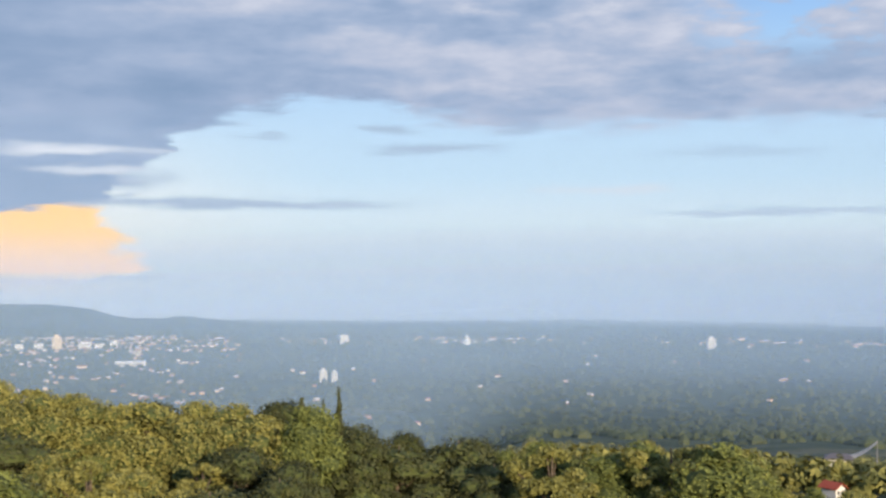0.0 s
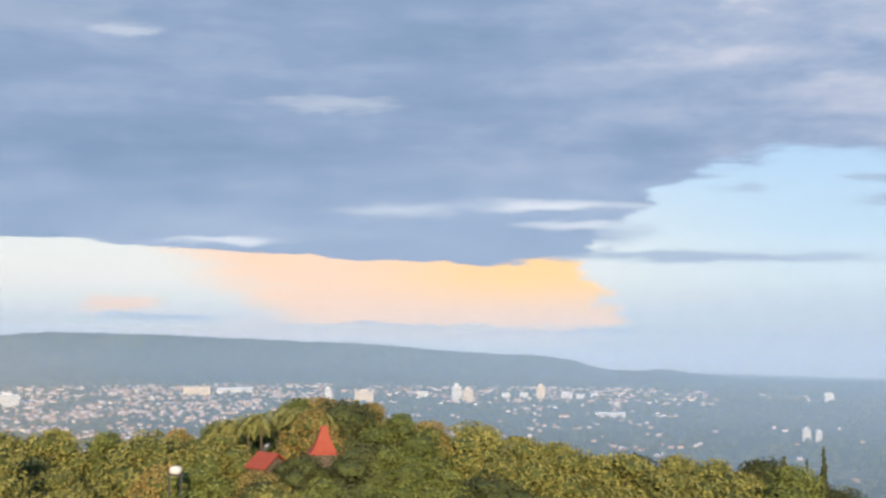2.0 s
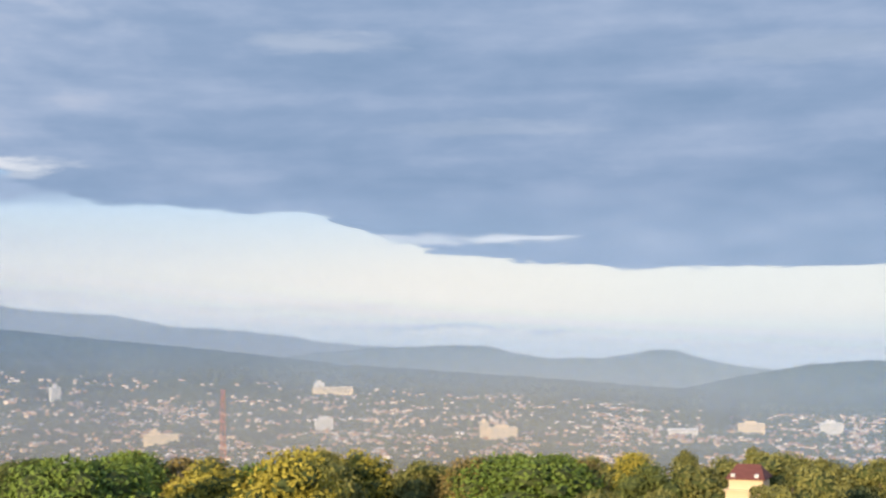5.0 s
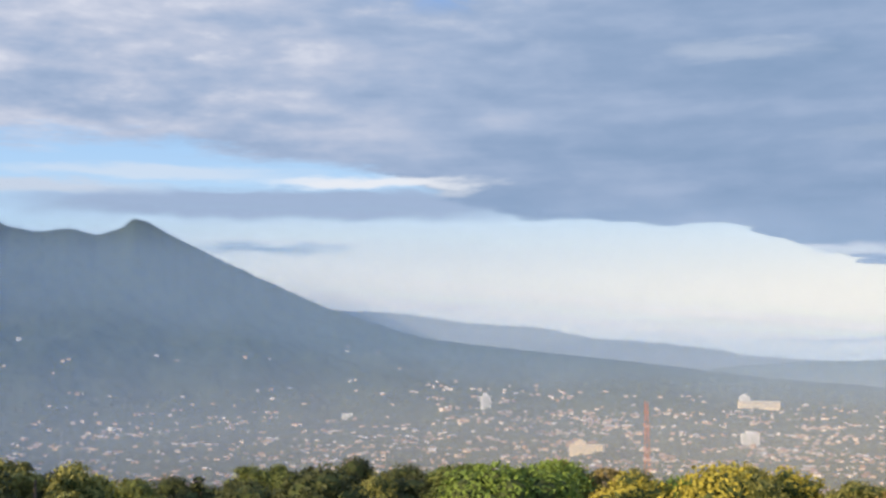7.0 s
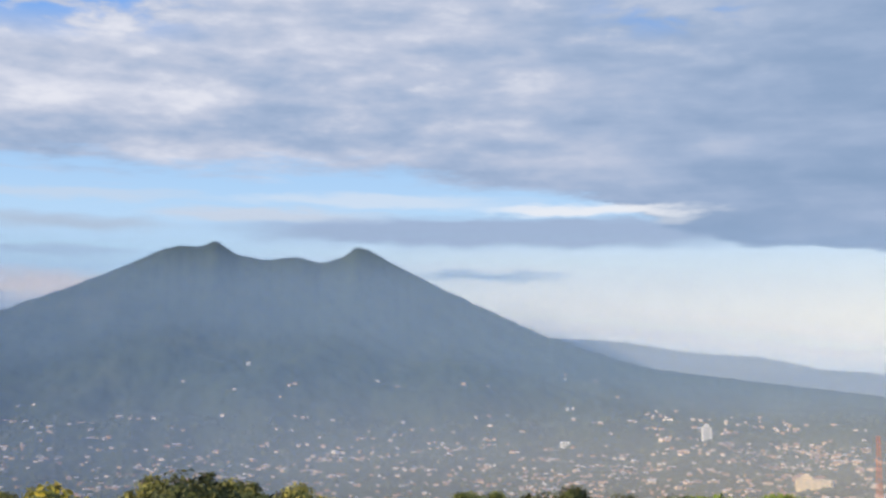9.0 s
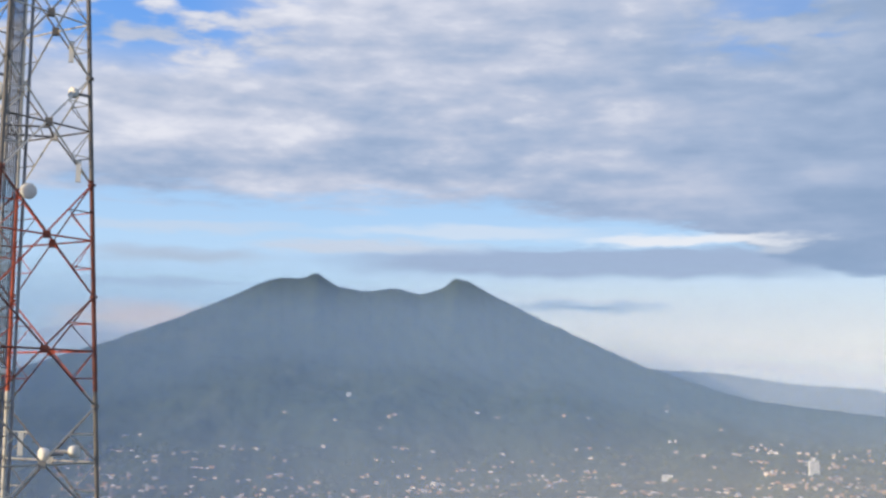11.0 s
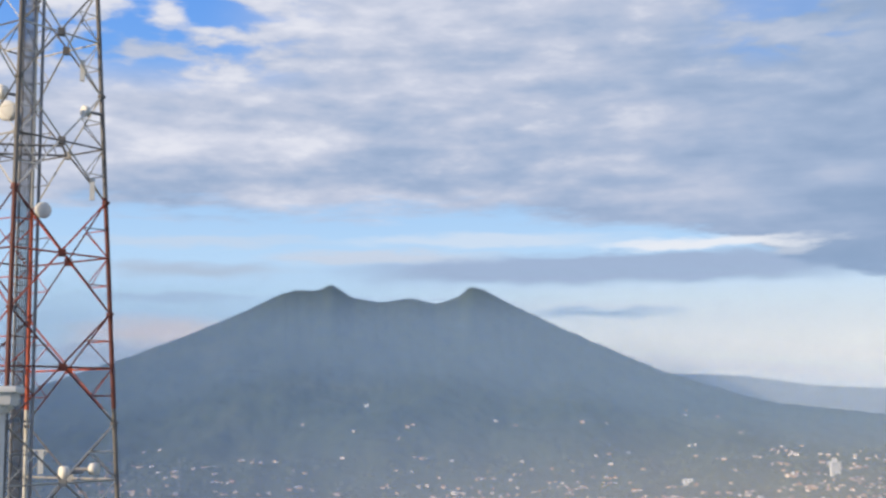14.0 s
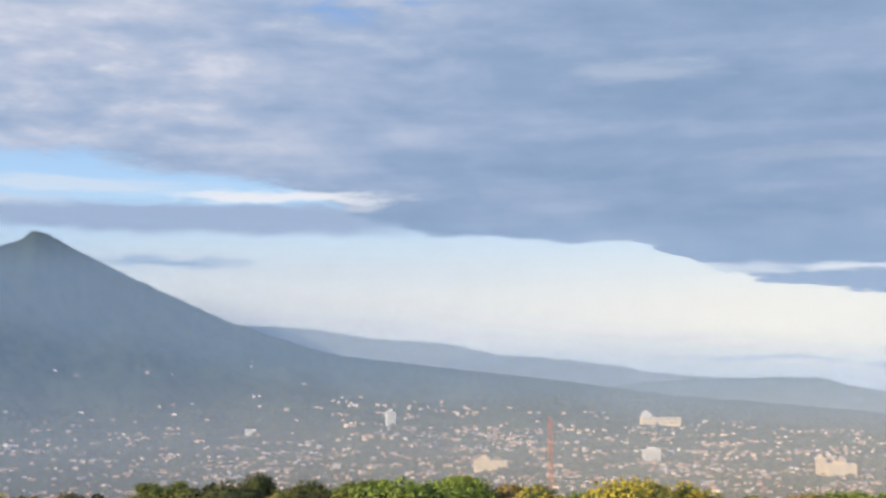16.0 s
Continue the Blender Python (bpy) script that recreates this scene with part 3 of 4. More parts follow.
def make_tree(seed, kind, leaf, height, width, label):
    """A tree with its foot at the origin."""
    rng = np.random.default_rng(seed)
    tree = new("tree")
    tagged(tree, label, "tree", "trees on the hill")
    lobes, limbs = [], []
    h, w = height, width / 2
    if kind == "round":
        for i in range(18):
            a, ring = i * 2.4 + rng.uniform(-0.5, 0.5), math.sqrt((i + 0.3) / 18)
            top = h * (0.92 - 0.55 * ring ** 1.6) + rng.uniform(-0.05, 0.05) * h
            rad = w * rng.uniform(0.20, 0.44)
            lobes.append(((math.cos(a) * w * 0.70 * ring, math.sin(a) * w * 0.68 * ring, top - rad * 0.7), (rad, rad, rad * rng.uniform(0.7, 0.95))))
        count, size = 5600, 0.31
    elif kind == "tall":
        for i in range(12):
            z = h * (0.34 + 0.60 * i / 11)
            rr = w * (0.62 * math.sin(math.pi * (0.22 + 0.66 * i / 11)))
            a, rad = i * 2.4, w * rng.uniform(0.30, 0.44)
            lobes.append(((math.cos(a) * rr * 0.8, math.sin(a) * rr * 0.8, z - rad * 0.4), (rad, rad, rad * 1.05)))
        count, size = 4600, 0.33
    elif kind == "sparse":
        for i in range(17):
            a, ring = i * 2.4, math.sqrt((i + 0.3) / 17)
            rad = w * rng.uniform(0.15, 0.27)
            lobes.append(((math.cos(a) * w * 0.85 * ring, math.sin(a) * w * 0.85 * ring, h * rng.uniform(0.55, 0.95) - ring * h * 0.18), (rad, rad, rad * 0.7)))
        count, size = 3800, 0.36
    elif kind == "cypress":
        for i in range(9):
            f = i / 8
            rad = w * (1.0 - 0.86 * f) * 0.9
            lobes.append(((rng.uniform(-0.1, 0.1), rng.uniform(-0.1, 0.1), h * (0.10 + 0.86 * f)), (rad, rad, h * 0.085)))
        count, size = 1800, 0.32
    elif kind == "pine":
        for i in range(20):
            f = i / 19
            a, rr = i * 2.4, w * (1 - f) ** 0.8 * 0.72
            rad = w * (0.34 - 0.24 * f)
            lobes.append(((math.cos(a) * rr, math.sin(a) * rr, h * (0.16 + 0.80 * f)), (rad, rad, rad * 0.62)))
        count, size = 2600, 0.34
    trunk = bmesh.new()
    limb(trunk, (0, 0, -1.5), (0.1, 0, h * 0.5), 0.030 * h, 0.018 * h, 8)
    limb(trunk, (0.1, 0, h * 0.5), (0.0, 0.1, h * 0.86), 0.018 * h, 0.005 * h, 6)
    if kind in ("round", "sparse", "tall"):
        for c, rad in lobes[::2]:
            limb(trunk, (0.05, 0, h * rng.uniform(0.30, 0.48)), c, 0.012 * h, 0.004 * h, 5)
    part("trunk", trunk, BARK, tree)
    verts, faces = leaf_cloud(rng, lobes, count, size)
    crown = mesh_object("crown", verts, faces, leaf, parent=tree)
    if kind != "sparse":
        # added lumps stop see-through and stand for the crown's shaded inside
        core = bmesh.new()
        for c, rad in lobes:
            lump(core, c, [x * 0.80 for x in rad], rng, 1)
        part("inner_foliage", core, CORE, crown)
    return tree


def make_palm(seed, leaf, height, label):
    rng = np.random.default_rng(seed)
    tree = new("palm_tree")
    tagged(tree, label, "palm tree", "palms on the hill")
    bm = bmesh.new()
    limb(bm, (0, 0, -1.0), (0.3, 0, height * 0.5), 0.22, 0.17, 7)
    limb(bm, (0.3, 0, height * 0.5), (0.4, 0.1, height), 0.17, 0.13, 7)
    part("trunk", bm, BARK, tree)
    for i in range(18):
        a, rise = i * 2.4, 0.9 - 1.3 * (i / 17)
        verts, faces = [], []
        prev = Vector((0.4, 0.1, height))
        heading = Vector((math.cos(a), math.sin(a), rise)).normalized()
        for s in range(12):
            nxt = prev + heading * 0.34
            side = heading.cross(Vector((0, 0, 1))).normalized()
            ln = 0.75 * math.sin(math.pi * (s + 1.2) / 13.5)
            for sg in (-1, 1):
                b = len(verts)
                verts += [prev, nxt, prev + heading * 0.35 + side * sg * ln - Vector((0, 0, 0.35 * ln))]
                faces.append((b, b + 1, b + 2))
            prev = nxt
            heading = (heading - Vector((0, 0, 0.16))).normalized()
        mesh_object("frond", verts, faces, leaf, parent=tree)
    return tree


FAR_AWAY = pose(0, 0, 0)
MODELS = {}


def tree_model(kind, hue, variants, height, width, label):
    for v in range(variants):
        MODELS.setdefault((kind, hue), []).append((make_tree(len(MODELS) * 10 + v + 1, kind, LEAF[hue], height, width, label), height))


tree_model("round", "green", 3, 12.0, 11.0, "broad green tree with a dense rounded crown on the hill")
tree_model("round", "olive", 3, 11.0, 10.5, "olive-green broadleaf tree catching warm sunlight on the hill")
tree_model("round", "dark", 2, 11.0, 11.0, "dark green dense tree in partial shade on the hill")
tree_model("round", "gold", 2, 10.0, 10.0, "golden yellow-green tree crown lit by low sun")
tree_model("round", "bright", 1, 11.0, 11.5, "bright fresh green dome-shaped tree among darker ones")
tree_model("round", "brown", 2, 11.0, 10.0, "brownish olive tree with dry leaves on the hill")
tree_model("tall", "olive", 2, 14.0, 7.5, "tall olive-green tree with loose upright crown")
tree_model("sparse", "brown", 2, 11.0, 9.0, "thin brownish tree with open crown and visible branches")
tree_model("sparse", "olive", 2, 12.0, 9.0, "open olive tree with scattered leaf clumps")
tree_model("cypress", "dark", 1, 13.0, 2.6, "slender dark cypress standing above the wood")
tree_model("pine", "dark", 2, 13.0, 7.0, "dark conifer with layered boughs")
PALM = make_palm(5, LEAF["olive"], 9.0, "feathery green palm with arching fronds on the hill")
USED = set()


def plant(kind, hue, az, r, height, rng, z=None, wide=1.0):
    models = MODELS[(kind, hue)]
    i = int(rng.integers(len(models)))
    model, h0 = models[i]
    s = height / h0
    base = EYE + land_z(az, r) - 0.2 if z is None else EYE + z
    spot = polar(az, r, base)
    turn = Euler((0, 0, rng.uniform(0, 6.28))).to_matrix().to_4x4()
    m = Matrix.Translation(spot) @ turn
    if (kind, hue, i) in USED:
        ob = copy_thing(model, m)
    else:
        ob = model
        USED.add((kind, hue, i))
        ob.matrix_basis = m
    ob.scale = (s * wide, s * wide, s)
    return ob


def plant_hill():
    rng = np.random.default_rng(42)
    mixes = (  # azimuth up to, kinds
        (-2.5, (("round", "green"), ("round", "olive"), ("round", "dark"), ("sparse", "olive"), ("tall", "olive"), ("round", "green"))),
        (7.5, (("round", "dark"), ("round", "dark"), ("round", "green"), ("round", "dark"))),
        (20, (("round", "olive"), ("round", "olive"), ("round", "green"), ("sparse", "olive"), ("round", "dark"))),
        (36, (("round", "green"), ("round", "dark"), ("round", "green"), ("round", "brown"), ("round", "dark"), ("round", "olive"))),
        (46, (("round", "olive"), ("tall", "olive"), ("sparse", "brown"), ("round", "olive"))),
        (58, (("round", "gold"), ("round", "olive"), ("round", "green"), ("round", "brown"), ("round", "bright"))),
        (68, (("round", "gold"), ("round", "gold"), ("round", "olive"), ("round", "bright"))),
        (76, (("round", "bright"), ("round", "bright"), ("round", "green"), ("sparse", "brown"))),
        (90, (("round", "dark"), ("round", "dark"), ("round", "green"), ("round", "olive"))),
        (120, (("pine", "dark"), ("round", "dark"), ("round", "gold"), ("tall", "olive"))))
    for row, r in enumerate((108, 128, 150, 174, 200, 228)):
        az = -21.0 + row * 0.7
        while az < 104:
            gap = 6.6 / r * 57.3
            a, rr = az + rng.uniform(-0.25, 0.25) * gap, r + rng.uniform(-8, 8)
            kinds = next(k for lim, k in mixes if a < lim)
            kind, hue = kinds[int(rng.integers(len(kinds)))]
            sky = float(np.interp(a, SKY_AZ, SKY_EL))
            roof = rr * math.tan(radians(sky)) - land_z(a, rr)      # room under the skyline
            h = min(rng.uniform(8.5, 13.0), roof * rng.uniform(0.84, 1.0)) if row < 4 else roof * rng.uniform(0.86, 1.16)
            for lo, hi, edge_r, cap in CAPS:
                if lo < a < hi and rr < edge_r:
                    h = min(h, rr * math.tan(radians(cap)) - land_z(a, rr))
            if not blocked(a, rr) and h > 2:
                plant(kind, hue, a, rr, h, rng, wide=rng.uniform(1.0, 1.5))
            az += gap * rng.uniform(0.85, 1.2)


def blocked(a, r):
    """Clearings round the houses on the hill."""
    return any(abs(a - ca) < wa and r < cr + 4 and r > cr - dr for ca, wa, cr, dr in CLEARINGS)


CLEARINGS = ((43.3, 1.4, 186, 9), (28.8, 1.1, 190, 8), (26.4, 1.0, 196, 8), (49.8, 1.3, 150, 7), (47.7, 1.4, 154, 7), (32.8, 0.8, 160, 5))
# azimuth range, nearer than, highest elevation of the foliage before the houses
CAPS = ((41.4, 46.0, 186, -7.6), (27.6, 30.0, 190, -7.25), (25.0, 27.6, 196, -6.4), (48.2, 51.6, 152, -7.5), (46.0, 48.6, 152, -7.65), (32.0, 33.6, 158, -7.75), (-18.4, -14.0, 252, -10.0))
plant_hill()
special = np.random.default_rng(9)
for az, r, tip in ((4.65, 215, -6.35), (5.35, 216, -6.85)):
    plant("cypress", "dark", az, r, r * math.tan(radians(tip)) - land_z(az, r), special)
plant("pine", "dark", 6.3, 216, 216 * math.tan(radians(-6.5)) - land_z(6.3, 216), special)
for az, r, tip in ((40.9, 172, -5.35), (41.5, 168, -6.0)):
    plant("round" if az < 41.2 else "sparse", "olive", az, r, r * math.tan(radians(tip)) - land_z(az, r), special, wide=1.05)
for az, r, tip in ((94.9, 180, -4.2), (96.5, 190, -4.9), (93.0, 195, -4.7), (85.8, 170, -5.45), (101.3, 185, -4.7)):
    plant("pine", "dark", az, r, r * math.tan(radians(tip)) - land_z(az, r), special, wide=1.5)
for az, r, tip, kind, hue in ((101.4, 150, -4.65, "round", "gold"), (97.4, 160, -4.85, "tall", "olive"), (95.4, 150, -4.3, "round", "dark"), (92.6, 150, -4.75, "sparse", "olive"),
                              (91.0, 160, -5.15, "tall", "olive"), (80.6, 170, -4.75, "round", "dark"), (73.0, 165, -4.75, "round", "bright"), (71.0, 170, -4.8, "round", "bright"), (63.2, 175, -5.05, "round", "gold"), (50.4, 128, -7.5, "round", "gold"), (49.0, 130, -7.55, "round", "olive"), (47.5, 130, -7.6, "round", "bright")):
    plant(kind, hue, az, r, r * math.tan(radians(tip + 0.3)) - land_z(az, r), special, wide=1.1)
for i in range(9):
    az, r = 26.0 + i * 0.62 + special.uniform(-0.2, 0.2), 206 + special.uniform(-6, 14)
    spot = polar(az, r, EYE + r * math.tan(radians(-4.75 - abs(i - 3) * 0.12)) - 9.6)
    m = Matrix.Translation(spot) @ Euler((0, 0, special.uniform(0, 6))).to_matrix().to_4x4()
    if i:
        copy_thing(PALM, m)
    else:
        PALM.matrix_basis = m


def far_wood():
    """Tree tops down the slope beyond the hill, too many to count."""
    rng = np.random.default_rng(77)
    verts, faces = [], []
    tree_n = 0
    while tree_n < 5200:
        az = rng.uniform(-24, 112)
        r = 265 + 560 * rng.uniform() ** 1.5 if az < 9 else 250 + 230 * rng.uniform()
        if az >= 9 and rng.uniform() < 0.70:
            continue
        z = land_z(az, r)
        tree_n += 1
        w, h = rng.uniform(2.2, 4.4), rng.uniform(6, 11)
        c = polar(az, r, EYE + z + h * 0.55)
        for i in range(34):
            d = Vector(rng.normal(size=3))
            d.z = abs(d.z) + 0.1
            d.normalize()
            p = c + Vector((d.x * w, d.y * w, d.z * h * 0.45)) * rng.uniform(0.75, 1.05)
            t = d.cross(Vector(rng.normal(size=3))).normalized() * rng.uniform(0.7, 1.3)
            u = d.cross(t) + d * 0.3
            b = len(verts)
            verts += [p - t, p + t, p + u]
            faces.append((b, b + 1, b + 2))
    ob = mesh_object("far_wood", verts, faces, [LEAF["olive"]])
    tagged(ob, "distant green wood thinning down the slope", "wood", kind="stuff")


far_wood()

# ---- things on the hill ----
def box(bm, lo, hi):
    lo, hi = Vector(lo), Vector(hi)
    c, s = (lo + hi) / 2, hi - lo
    bmesh.ops.create_cube(bm, size=1.0, matrix=Matrix.Translation(c) @ Matrix.Diagonal((*s, 1)))


def beam(bm, a, b, w):
    """A square-section steel member."""
    a, b = Vector(a), Vector(b)
    q = (b - a).to_track_quat("Z", "Y").to_matrix().to_4x4()
    bmesh.ops.create_cone(bm, segments=4, radius1=w * 0.72, radius2=w * 0.72, depth=(b - a).length, cap_ends=True, matrix=Matrix.Translation((a + b) / 2) @ q)


def hip_roof(bm, w, d, h, z, ridge=0.4, over=0.4):
    """A hipped roof with a ridge along x and a thin eave."""
    a, b, r = w / 2 + over, d / 2 + over, w / 2 * ridge
    lo = [bm.verts.new(p) for p in ((-a, -b, z), (a, -b, z), (a, b, z), (-a, b, z))]
    ev = [bm.verts.new(p) for p in ((-a, -b, z + 0.15), (a, -b, z + 0.15), (a, b, z + 0.15), (-a, b, z + 0.15))]
    t0, t1 = bm.verts.new((-r, 0, z + h)), bm.verts.new((r, 0, z + h))
    bm.faces.new(lo[::-1])
    for i in range(4):
        bm.faces.new((lo[i], lo[(i + 1) % 4], ev[(i + 1) % 4], ev[i]))
    for f in ((ev[0], ev[1], t1, t0), (ev[1], ev[2], t1), (ev[2], ev[3], t0, t1), (ev[3], ev[0], t0)):
        bm.faces.new(f)


def facing(az, r, z, turn=0.0):
    """A pose r metres away, its -y side turned to the viewpoint."""
    return Matrix.Translation(polar(az, r, EYE + z)) @ pose(0, 0, 0, 0, 0, az + turn)


def add_window(parent, x, y, z, w, h):
    win = bmesh.new()
    box(win, (x - w / 2, y - 0.03, z), (x + w / 2, y + 0.06, z + h))
    ob = part("window", win, GLASS, parent)
    fr = bmesh.new()
    box(fr, (x - w / 2 - 0.08, y - 0.07, z - 0.1), (x + w / 2 + 0.08, y + 0.05, z - 0.01))
    part("window_sill", fr, WALL_WHITE, ob)


def villa():
    """Cream house on two levels with a brown hipped roof."""
    az, r = 43.25, 182.0
    foot, eaves = land_z(az, r), r * math.tan(radians(-6.42))
    ob = new("villa")
    tagged(ob, "cream two-level house with brown hipped tile roof among trees", "house")
    low = eaves - foot - 1.35
    bm = bmesh.new()
    box(bm, (-2.7, -2.6, -1), (2.7, 2.6, low - 0.25))
    part("lower_wall", bm, WALL_CREAM, ob)
    bm = bmesh.new()
    for z in (low - 0.25, low - 1.75, low - 3.3):
        box(bm, (-2.95, -2.85, z), (2.95, 2.85, z + 0.22))
    part("ledge", bm, WALL_CREAM, ob)
    bm = bmesh.new()
    box(bm, (-2.3, -2.2, low - 0.03), (2.3, 2.2, eaves - foot))
    part("upper_wall", bm, WALL_CREAM, ob)
    bm = bmesh.new()
    hip_roof(bm, 4.6, 4.4, 1.9, eaves - foot, 0.70, 0.35)
    part("roof", bm, ROOF_BROWN, ob, "weathered brown tile roof")
    for x in (-1.5, 1.5):
        add_window(ob, x, -2.6, low - 2.85, 0.5, 0.6)
    for x in (-1.7, 1.5):
        bm = bmesh.new()
        box(bm, (x - 0.28, -2.35, eaves - foot + 0.16), (x + 0.28, -1.3, eaves - foot + 0.72))
        part("dormer", bm, WALL_WHITE, ob, "small white dormer")
    ob.matrix_basis = facing(az, r, foot, -12)


def gable_house(az, r, ridge_el, w, d, roof_h, wall_h, roof_mat, wall_mat, label, turn=0.0):
    """A low house whose gable looks at the hill."""
    top, foot = r * math.tan(radians(ridge_el)), land_z(az, r)
    ob = new("house")
    tagged(ob, label, "house", "houses on the hill")
    ez = top - foot - roof_h
    bm = bmesh.new()
    box(bm, (-w / 2, -d / 2, min(-1.0, ez - wall_h)), (w / 2, d / 2, ez))
    part("wall", bm, wall_mat, ob)
    bm = bmesh.new()
    a, b = w / 2 + 0.45, d / 2 + 0.5
    for sg in (-1, 1):
        pts = [(sg * a, -b, ez - 0.1), (0, -b, ez + roof_h), (0, b, ez + roof_h), (sg * a, b, ez - 0.1)]
        up = [bm.verts.new((x, y, z + 0.14)) for x, y, z in pts]
        dn = [bm.verts.new(p) for p in pts]
        bm.faces.new(up)
        bm.faces.new(dn[::-1])
        for i in range(4):
            bm.faces.new((dn[i], dn[(i + 1) % 4], up[(i + 1) % 4], up[i]))
    part("roof", bm, roof_mat, ob)
    bm = bmesh.new()
    v = [bm.verts.new(p) for p in ((-w / 2, -d / 2 + 0.1, ez), (w / 2, -d / 2 + 0.1, ez), (0, -d / 2 + 0.1, ez + roof_h * 0.93))]
    bm.faces.new(v)
    part("gable", bm, wall_mat, ob)
    for x in (-w * 0.2, w * 0.2):
        add_window(ob, x, -d / 2, ez - wall_h * 0.55, w * 0.18, wall_h * 0.35)
    ob.matrix_basis = facing(az, r, foot, turn)
    return ob


def swept_roof_hall():
    """Hall whose red roof sweeps up to a high narrow ridge."""
    az, r = 26.35, 192.0
    foot, top = land_z(az, r), r * math.tan(radians(-5.62))
    ob = new("hall")
    tagged(ob, "timber hall with steep swept red tile roof", "pavilion", "houses on the hill")
    peak = top - foot
    bm = bmesh.new()
    rings = []
    for f, half in ((0.0, 2.5), (0.14, 2.0), (0.30, 1.6), (0.55, 1.1), (0.8, 0.75), (1.0, 0.5)):
        z = peak - 3.9 + 3.9 * f
        dd = half * 0.72
        rings.append([bm.verts.new(p) for p in ((-half, -dd, z), (half * 0.8, -dd, z), (half * 0.8, dd, z), (-half, dd, z))])
    for lo, hi in zip(rings, rings[1:]):
        for i in range(4):
            bm.faces.new((lo[i], lo[(i + 1) % 4], hi[(i + 1) % 4], hi[i]))
    bm.faces.new(rings[-1])
    bm.faces.new(rings[0][::-1])
    part("roof", bm, ROOF_RED, ob, "steep swept red tile roof")
    bm = bmesh.new()
    box(bm, (-0.75, -0.2, peak - 0.05), (0.65, 0.2, peak + 0.18))
    part("ridge_cap", bm, ROOF_RED, ob)
    bm = bmesh.new()
    box(bm, (-2.3, -1.6, -1), (1.8, 1.6, peak - 3.9))
    part("wall", bm, BARK, ob, "dark timber wall")
    ob.matrix_basis = facing(az, r, foot, 8)


def water_tank():
    az, r = 32.8, 158.0
    foot, top = land_z(az, r), r * math.tan(radians(-7.15))
    h = top - foot
    ob = new("water_tank")
    tagged(ob, "white domed water tank on a dark stand", "water tank")
    bm = bmesh.new()
    bmesh.ops.create_cone(bm, segments=20, radius1=0.72, radius2=0.72, depth=0.6, matrix=pose(0, 0, h - 0.75), cap_ends=True)
    bmesh.ops.create_uvsphere(bm, u_segments=20, v_segments=10, radius=0.72, matrix=pose(0, 0, h - 0.45) @ Matrix.Diagonal((1, 1, 0.42, 1)))
    part("tank", bm, DISH, ob, smooth=True)
    for x in (-0.7, 0.7):
        for y in (-0.7, 0.7):
            bm = bmesh.new()
            box(bm, (x - 0.1, y - 0.1, -1), (x + 0.1, y + 0.1, h - 1.1))
            part("leg", bm, CABLE, ob)
    bm = bmesh.new()
    box(bm, (-0.9, -0.9, h - 1.25), (0.9, 0.9, h - 1.1))
    part("platform", bm, CABLE, ob)
    ob.matrix_basis = facing(az, r, foot)


def sail_canopy():
    """White stretched canopy rising to a point over a pale roof."""
    az, r = -18.0, 300.0
    foot, tip = land_z(az, r), r * math.tan(radians(-8.1))
    h = tip - foot
    ob = new("canopy")
    tagged(ob, "white pointed canopy roof rising beside a pale grey roof", "canopy")
    bm = bmesh.new()
    grid = []
    for i in range(9):
        f = i / 8
        z = h - 3.6 * (1 - f ** 2.2) if f else h - 3.6
        grid.append([bm.verts.new((3.6 - 8.5 * (1 - f), -2.6 * (1 - 0.75 * f) + 5.2 * (1 - 0.75 * f) * j / 4, z - 0.5 * abs(j - 2) * (1 - 0.5 * f))) for j in range(5)])
    for a, b in zip(grid, grid[1:]):
        for j in range(4):
            bm.faces.new((a[j], a[j + 1], b[j + 1], b[j]))
    bmesh.ops.solidify(bm, geom=bm.faces[:], thickness=0.08)
    part("membrane", bm, WALL_WHITE, ob, smooth=True)
    bm = bmesh.new()
    limb(bm, (3.5, 0, -1), (3.6, 0, h), 0.16, 0.10, 8)
    part("mast", bm, STEEL, ob)
    bm = bmesh.new()
    box(bm, (-7.0, -2.5, -1), (-1.5, 2.5, h - 4.2))
    part("wall", bm, WALL_WHITE, ob)
    bm = bmesh.new()
    hip_roof(bm, 6.0, 5.0, 1.0, h - 4.2, 0.6, 0.5)
    for v in bm.verts:
        v.co.x -= 4.2
    part("roof", bm, ROOF_GREY, ob, "pale grey sheet roof")
    ob.matrix_basis = facing(az, r, foot, 0).copy() @ Matrix.Scale(-1, 4, (0, 0, 1)) @ Matrix.Scale(-1, 4, (0, 0, 1))


villa()
gable_house(28.8, 186.0, -6.72, 4.4, 3.4, 1.9, 3.0, ROOF_RED, BARK, "small timber house with bright red gable roof", 42)
gable_house(49.85, 146.0, -7.55, 2.8, 3.2, 0.9, 2.4, ROOF_RED, WALL_WHITE, "low white house with faded red roof between trees", 70)
gable_house(47.7, 150.0, -7.8, 3.4, 3.2, 1.0, 2.2, ROOF_GREY, WALL_WHITE, "low white house with dark grey roof between trees", 85)
gable_house(-16.9, 250.0, -9.9, 2.6, 3.4, 1.0, 2.0, ROOF_RED, WALL_WHITE, "white house with red gable roof below the canopy", 50)
swept_roof_hall()
water_tank()
sail_canopy()


